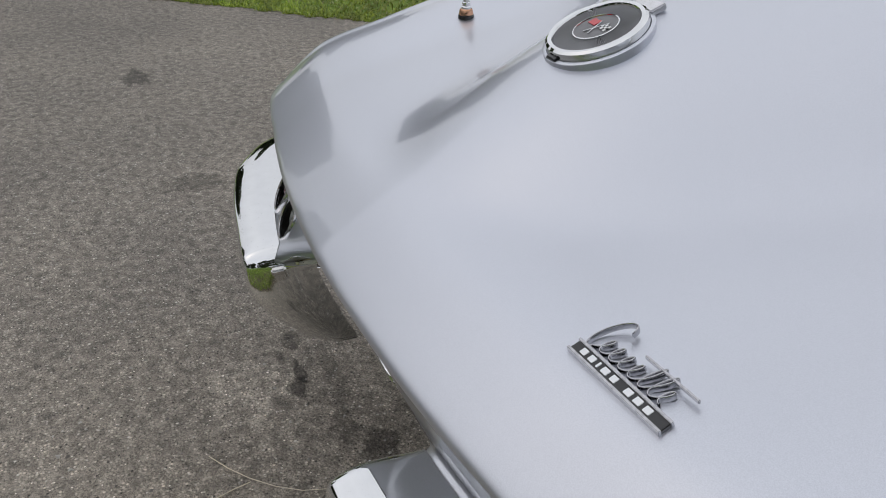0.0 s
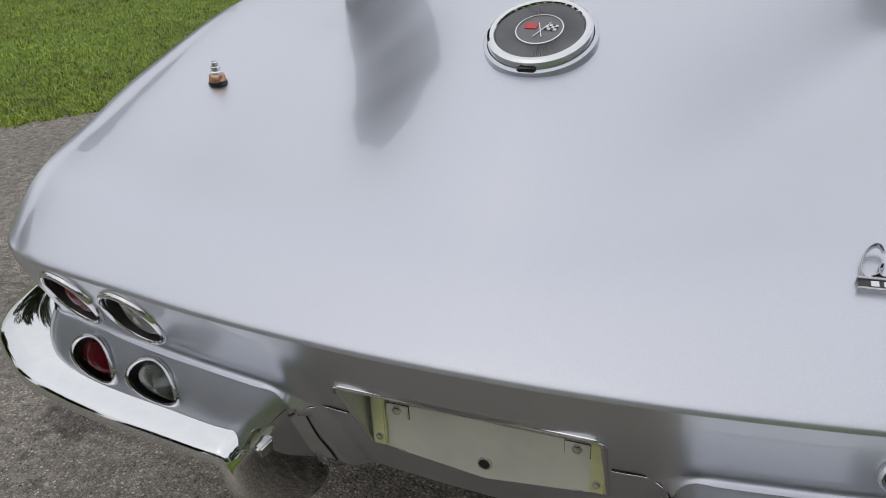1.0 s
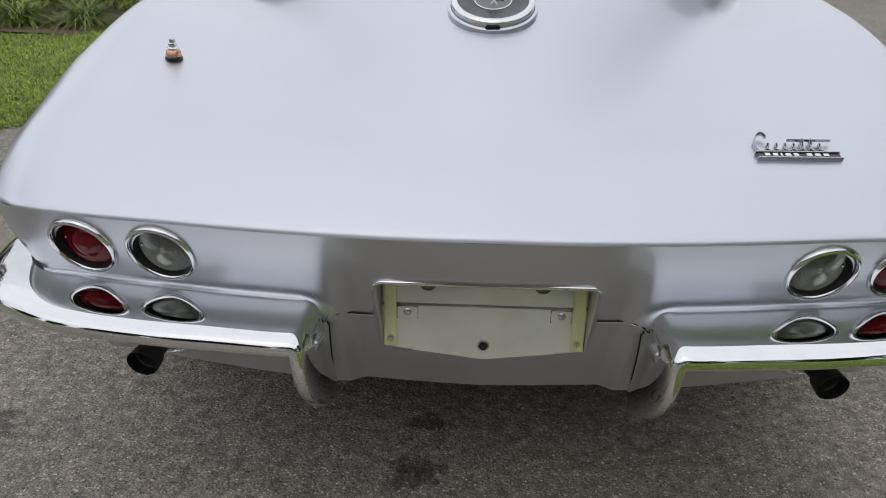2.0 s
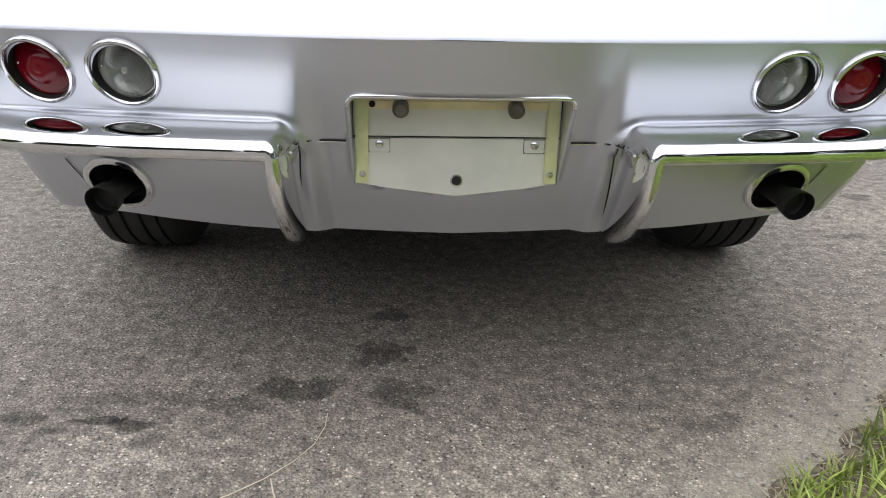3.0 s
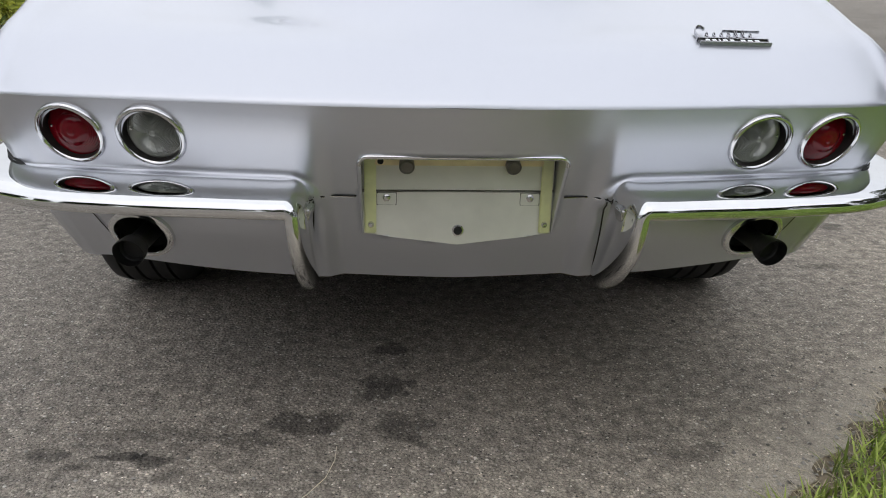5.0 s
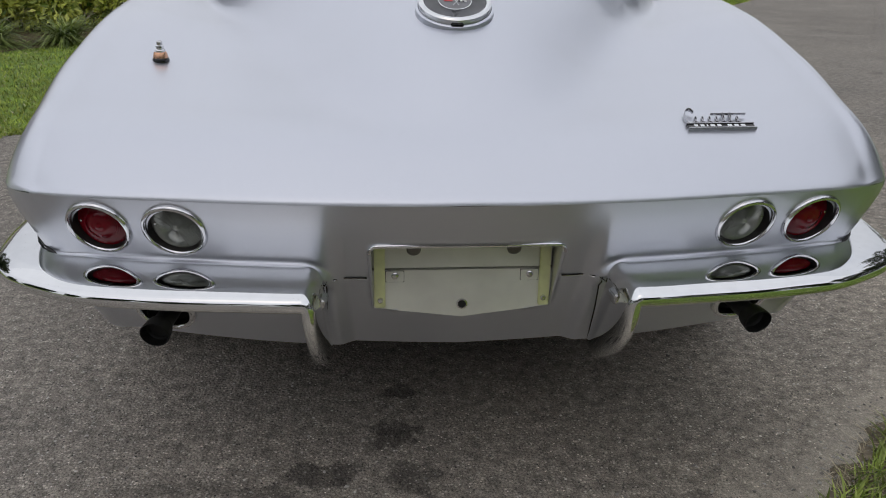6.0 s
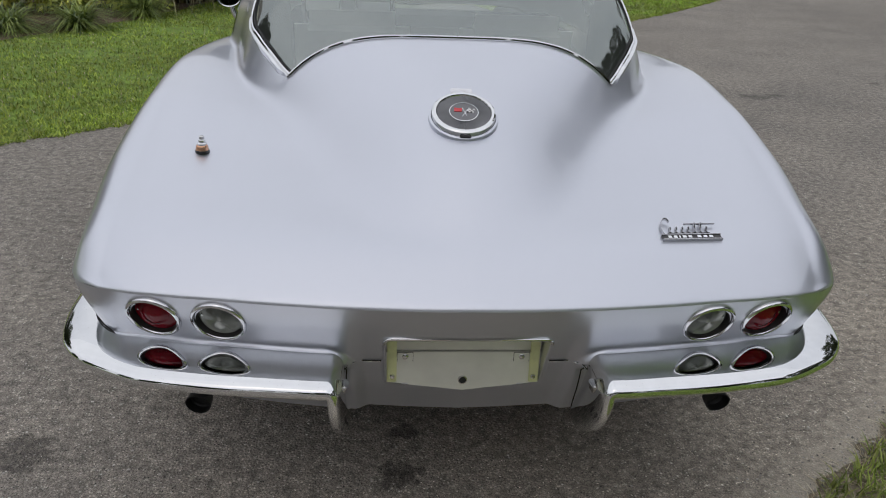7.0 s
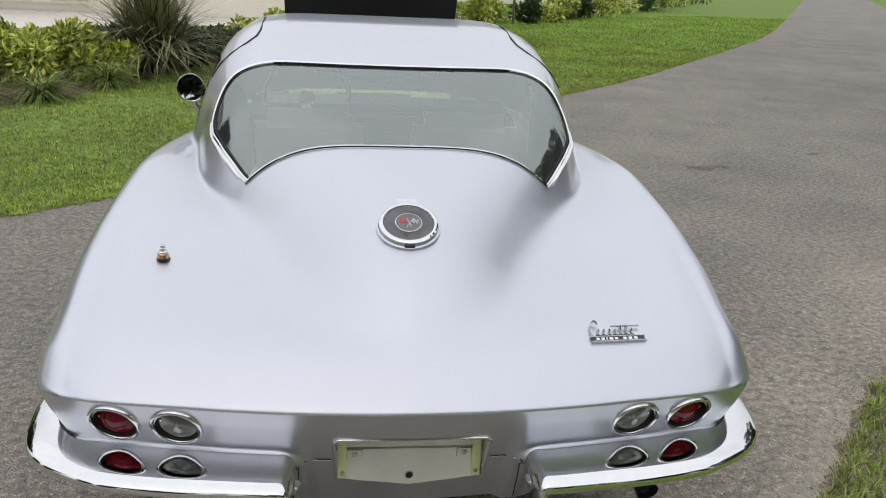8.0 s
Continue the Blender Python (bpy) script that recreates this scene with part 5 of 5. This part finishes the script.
# ---- planting beds and the house beyond ----
def leaf_cloud(name, centres, radii, n, size, mat, parent, seed, aspect=0.45):
    """Leaves as small folded diamonds, spread through lumps."""
    rng = np.random.default_rng(seed)
    k = rng.integers(0, len(centres), n)
    d = rng.normal(0, 1, (n, 3))
    d /= np.linalg.norm(d, axis=1)[:, None]
    r = rng.uniform(0.45, 1.05, n)[:, None] ** 0.6
    p = np.array(centres)[k] + d * r * np.array(radii)[k][:, None]
    out = d + rng.normal(0, 0.6, (n, 3))
    out[:, 2] -= 0.15
    out /= np.linalg.norm(out, axis=1)[:, None]
    sd = np.cross(out, rng.normal(0, 1, (n, 3)))
    sd /= np.linalg.norm(sd, axis=1)[:, None]
    up = np.cross(sd, out)
    s = size * rng.uniform(0.6, 1.3, n)[:, None]
    V = np.stack([p, p + out * s * 0.5 + sd * s * aspect * 0.5 + up * s * 0.08, p + out * s, p + out * s * 0.5 - sd * s * aspect * 0.5 + up * s * 0.08], 1).reshape(-1, 3)
    b = np.arange(n) * 4
    F = np.concatenate([np.stack([b, b + 1, b + 2], 1), np.stack([b, b + 2, b + 3], 1)])
    me = bpy.data.meshes.new(name)
    me.from_pydata(V.tolist(), [], F.tolist())
    me.materials.append(mat)
    me.update()
    ob = new(name, me)
    ob.parent = parent
    return ob


def build_shrub(x, y, w, h, mat, label, seed, leaves=1500, size=0.10):
    rng = random.Random(seed)
    sh = thing("shrub", label, "shrub", "planting bed")
    sh.location = (x, y, -0.03)
    bm = bmesh.new()
    cs, rs = [], []
    for k in range(9):
        a = rng.uniform(0, 6.28)
        r = w * 0.5 * rng.uniform(0.15, 0.8)
        c = (r * math.cos(a), r * math.sin(a), h * rng.uniform(0.35, 0.8))
        cs.append(c)
        rs.append(w * rng.uniform(0.16, 0.26))
        tube(bm, [(0.05 * math.cos(a), 0.05 * math.sin(a), 0), (c[0] * 0.5, c[1] * 0.5, c[2] * 0.55), c], [0.014, 0.010, 0.004], 5)
    part("stem", bm, BARK, sh)
    leaf_cloud("foliage", cs, rs, leaves, size, mat, sh, seed)


def build_tuft(name, x, y, n, length, width, mat, label, category, seed, droop=1.0, spread=1.0, least=0.05):
    """A clump of long arching blades."""
    rng = np.random.default_rng(seed)
    V, F = [], []
    for i in range(n):
        a = rng.uniform(0, 6.283)
        L = length * rng.uniform(0.55, 1.1)
        tilt = (least + (1 - least) * rng.random()) * droop
        bx, by = rng.normal(0, 0.10, 2) * length * 0.6
        twist = rng.normal(0, 0.25)
        base = len(V)
        segs = 7
        for k in range(segs + 1):
            t = k / segs
            out = spread * L * (math.sin(min(tilt, 1.5)) * t * 0.55 + 0.45 * tilt * t ** 2.2)
            z = L * (math.cos(tilt * 0.6) * t - 0.42 * tilt * t ** 2.6)
            aa = a + twist * t * t
            ww = width * (1 - t) ** 0.7 + 0.0008
            V += [(bx + out * math.cos(aa) - math.sin(aa) * ww, by + out * math.sin(aa) + math.cos(aa) * ww, max(z, 0.01)), (bx + out * math.cos(aa) + math.sin(aa) * ww, by + out * math.sin(aa) - math.cos(aa) * ww, max(z, 0.01))]
        for k in range(segs):
            F.append((base + 2 * k, base + 2 * k + 1, base + 2 * k + 3, base + 2 * k + 2))
    ob = mesh_ob(name, V, F, mat)
    ob.location = (x, y, -0.012)
    return tagged(ob, label, category, "planting bed")


def build_beds():
    ys = np.linspace(6.6, 14.0, 40)
    v = [(float(bed_edge(y)) + 0.05 * math.sin(7 * y) - d, y, 0.003 + 0.02 * min(d, 1)) for d in (0.0, 1.0, 3.2) for y in ys]
    tagged(mesh_ob("planting_bed", v, grid_faces(3, len(ys)), MULCH, smooth=False), "brown mulched soil of the planting bed", "planting bed", kind="structure")
    rows = [(-3.95, 8.45, 0.85, 0.56), (-3.50, 9.05, 0.85, 0.66), (-3.10, 9.25, 0.6, 0.42), (-4.55, 8.3, 0.9, 0.58), (-4.2, 9.2, 0.8, 0.62), (-5.2, 7.9, 0.95, 0.6), (-5.9, 7.8, 0.95, 0.62), (-5.0, 9.0, 0.9, 0.6), (-1.85, 13.2, 0.7, 0.62), (-1.35, 13.8, 0.7, 0.72)]
    for i, (x, y, w, h) in enumerate(rows):
        build_shrub(x, y, w, h, CROTON, "yellow-green leafy croton shrub in the bed", 20 + i, 2300, 0.095)
    for i, (x, y, w, h) in enumerate([(-2.45, 10.9, 0.8, 0.55), (-2.15, 11.5, 0.7, 0.5), (-3.3, 10.6, 0.9, 0.6)]):
        build_shrub(x, y, w, h, DARKLEAF, "dark green leafy shrub in the bed", 36 + i, 1000, 0.10)
    far = [(3.3, 21.5, 1.0, 0.75), (3.9, 22.6, 0.9, 0.6), (5.0, 22.6, 0.9, 0.7), (5.9, 23.6, 0.8, 0.55), (6.6, 24.8, 1.2, 0.8), (7.6, 26.4, 1.2, 0.9), (8.8, 28.0, 1.3, 0.95), (10.3, 30.2, 1.4, 1.0), (12.0, 32.6, 1.4, 1.0), (14.0, 35.5, 1.6, 1.1), (16.0, 39.0, 1.6, 1.1), (18.5, 43.0, 1.8, 1.2)]
    for i, (x, y, w, h) in enumerate(far):
        dark = i % 3 == 2
        build_shrub(x, y, w, h, DARKLEAF if dark else CROTON, "dark green leafy shrub beside the lawn" if dark else "yellow-green leafy croton shrub beside the lawn", 40 + i, 900, 0.15)
    for i, (x, y) in enumerate([(-3.42, 7.55), (-3.02, 8.55), (-4.0, 7.2), (-4.6, 7.1), (-5.2, 7.1)]):
        build_tuft("border_grass", x, y, 560, 0.60, 0.008, LIRIOPE, "arching light and dark green strappy border plant", "plant", 60 + i, 1.75, 0.72, 0.5)
    build_tuft("fountain_grass", -2.8, 10.05, 1250, 1.75, 0.0155, REED, "tall brownish-green ornamental grass clump with drooping blades", "ornamental grass", 70, 1.55, 0.85)
    build_tuft("fountain_grass", 7.0, 25.6, 700, 1.7, 0.014, REED, "tall brownish-green ornamental grass clump", "ornamental grass", 71, 1.2, 0.7)
    # slim post beside the walk
    bm = bmesh.new()
    lathe(bm, [(0.05, 0.0), (0.045, 0.05), (0.035, 0.08), (0.03, 1.9), (0.036, 1.92), (0.036, 1.96), (0.0, 1.99)], Matrix.Translation((4.45, 22.0, 0.0)), 12)
    tagged(part("lamp_post", bm, BARK, None), "slim dark post beside the shrubs", "post")


build_beds()


def build_house():
    h = thing("house", "cream stucco house beyond the planting bed", "house")
    for lo, hi in (((-26, 20.0, -0.05), (2.5, 27, 3.0)), ((2.504, 34.0, -0.05), (12.0, 41, 3.0))):
        bm = bmesh.new()
        box(bm, lo, hi)
        part("wall", bm, STUCCO, h, smooth=False)
        bm = bmesh.new()
        x0, x1, y0, y1 = lo[0] - 0.6, hi[0] + 0.6, lo[1] - 0.6, hi[1] + 0.6
        a = [bm.verts.new(p) for p in ((x0, y0, 2.95), (x1, y0, 2.95), (x1, y1, 2.95), (x0, y1, 2.95))]
        b = [bm.verts.new(p) for p in ((x0 + 4, (y0 + y1) / 2, 4.9), (x1 - 4, (y0 + y1) / 2, 4.9))]
        bm.faces.new(a[::-1])
        bm.faces.new((a[0], a[1], b[1], b[0]))
        bm.faces.new((a[1], a[2], b[1]))
        bm.faces.new((a[2], a[3], b[0], b[1]))
        bm.faces.new((a[3], a[0], b[0]))
        part("roof", bm, ROOFTILE, h, smooth=False)
    # wide grey panel made up for a greyer band on the near wall
    bm = bmesh.new()
    box(bm, (-13.5, 19.95, 0.30), (-6.4, 19.99, 2.2), bevel=0.005)
    win = part("window", bm, PANEL_GREY, h, "wide grey panel made up for a greyer band on the wall")
    for x in (-13.5, -11.15, -8.8, -6.45):
        bm = bmesh.new()
        box(bm, (x - 0.04, 19.90, 0.26), (x + 0.04, 19.948, 2.24), bevel=0.005)
        part("panel_frame", bm, STUCCO, win)
    bm = bmesh.new()
    box(bm, (-13.6, 19.88, 0.20), (-6.3, 19.948, 0.258), bevel=0.005)
    part("panel_sill", bm, CONCRETE, win)
    xs = np.linspace(-30, 6, 60)
    v = [(x, float(walk_edge(x)), 0.004) for x in xs] + [(x, max(19.95, float(walk_edge(x)) + 1.6) if x < 0 else float(walk_edge(x)) + 1.6, 0.004) for x in xs]
    tagged(mesh_ob("pavement", v, grid_faces(2, len(xs)), CONCRETE, smooth=False), "pale concrete walk before the house", "pavement", kind="structure")


build_house()


def build_tree(x, y, h, seed, low=0.5, leaves=9000, size=0.26):
    rng = random.Random(seed)
    t = thing("tree", "broad leafy green tree beyond the lawn, placed for reflections", "tree", "trees")
    t.location = (x, y, -0.012)
    bm = bmesh.new()
    top = (rng.uniform(-0.4, 0.4), rng.uniform(-0.4, 0.4), h * 0.55)
    tube(bm, [(0, 0, 0), (top[0] * 0.3, top[1] * 0.3, h * 0.25), top], [h * 0.030, h * 0.022, h * 0.014], 10)
    cs, rs = [], []
    for k in range(16 if low > 0.4 else 34):
        a = rng.uniform(0, 6.28)
        r = h * rng.uniform(0.08, 0.33)
        c = (top[0] + r * math.cos(a), top[1] + r * math.sin(a), h * rng.uniform(low, 0.95))
        st = Vector(top) * rng.uniform(0.6, 1.0) * min(1.0, c[2] / top[2])
        tube(bm, [st, (st + Vector(c)) / 2 + Vector((0, 0, h * 0.03)), c], [h * 0.010, h * 0.006, h * 0.002], 6)
        cs.append(c)
        rs.append(h * rng.uniform(0.08, 0.14))
    part("trunk", bm, BARK, t)
    leaf_cloud("crown", cs, rs, leaves, size, TREELEAF, t, seed)


for i, (x, y, h) in enumerate([(10, 88, 16), (30, 92, 18), (48, 84, 17), (64, 70, 16), (-8, 80, 16)]):
    build_tree(x, y, h, 80 + i)
# dense unseen trees, leafy to the ground, added round lawns and driveway end to darken reflections
for i, (x, y, h) in enumerate([(-19, -11, 7), (-14, -15, 7), (-9, -16.5, 6.5), (-4, -17, 7), (1, -16.5, 6.5), (6, -16, 7), (11, -14, 7), (15, -10, 8), (16.5, -3, 11), (17, 4, 11.5), (18, 11, 11), (-22, -4, 7), (-21, 2.5, 7), (-18, 17, 10)]):
    build_tree(x, y, h, 100 + i, 0.12, 15000, 0.42)
build_tree(-17, 11.5, 10, 131, 0.3, 16000, 0.42)
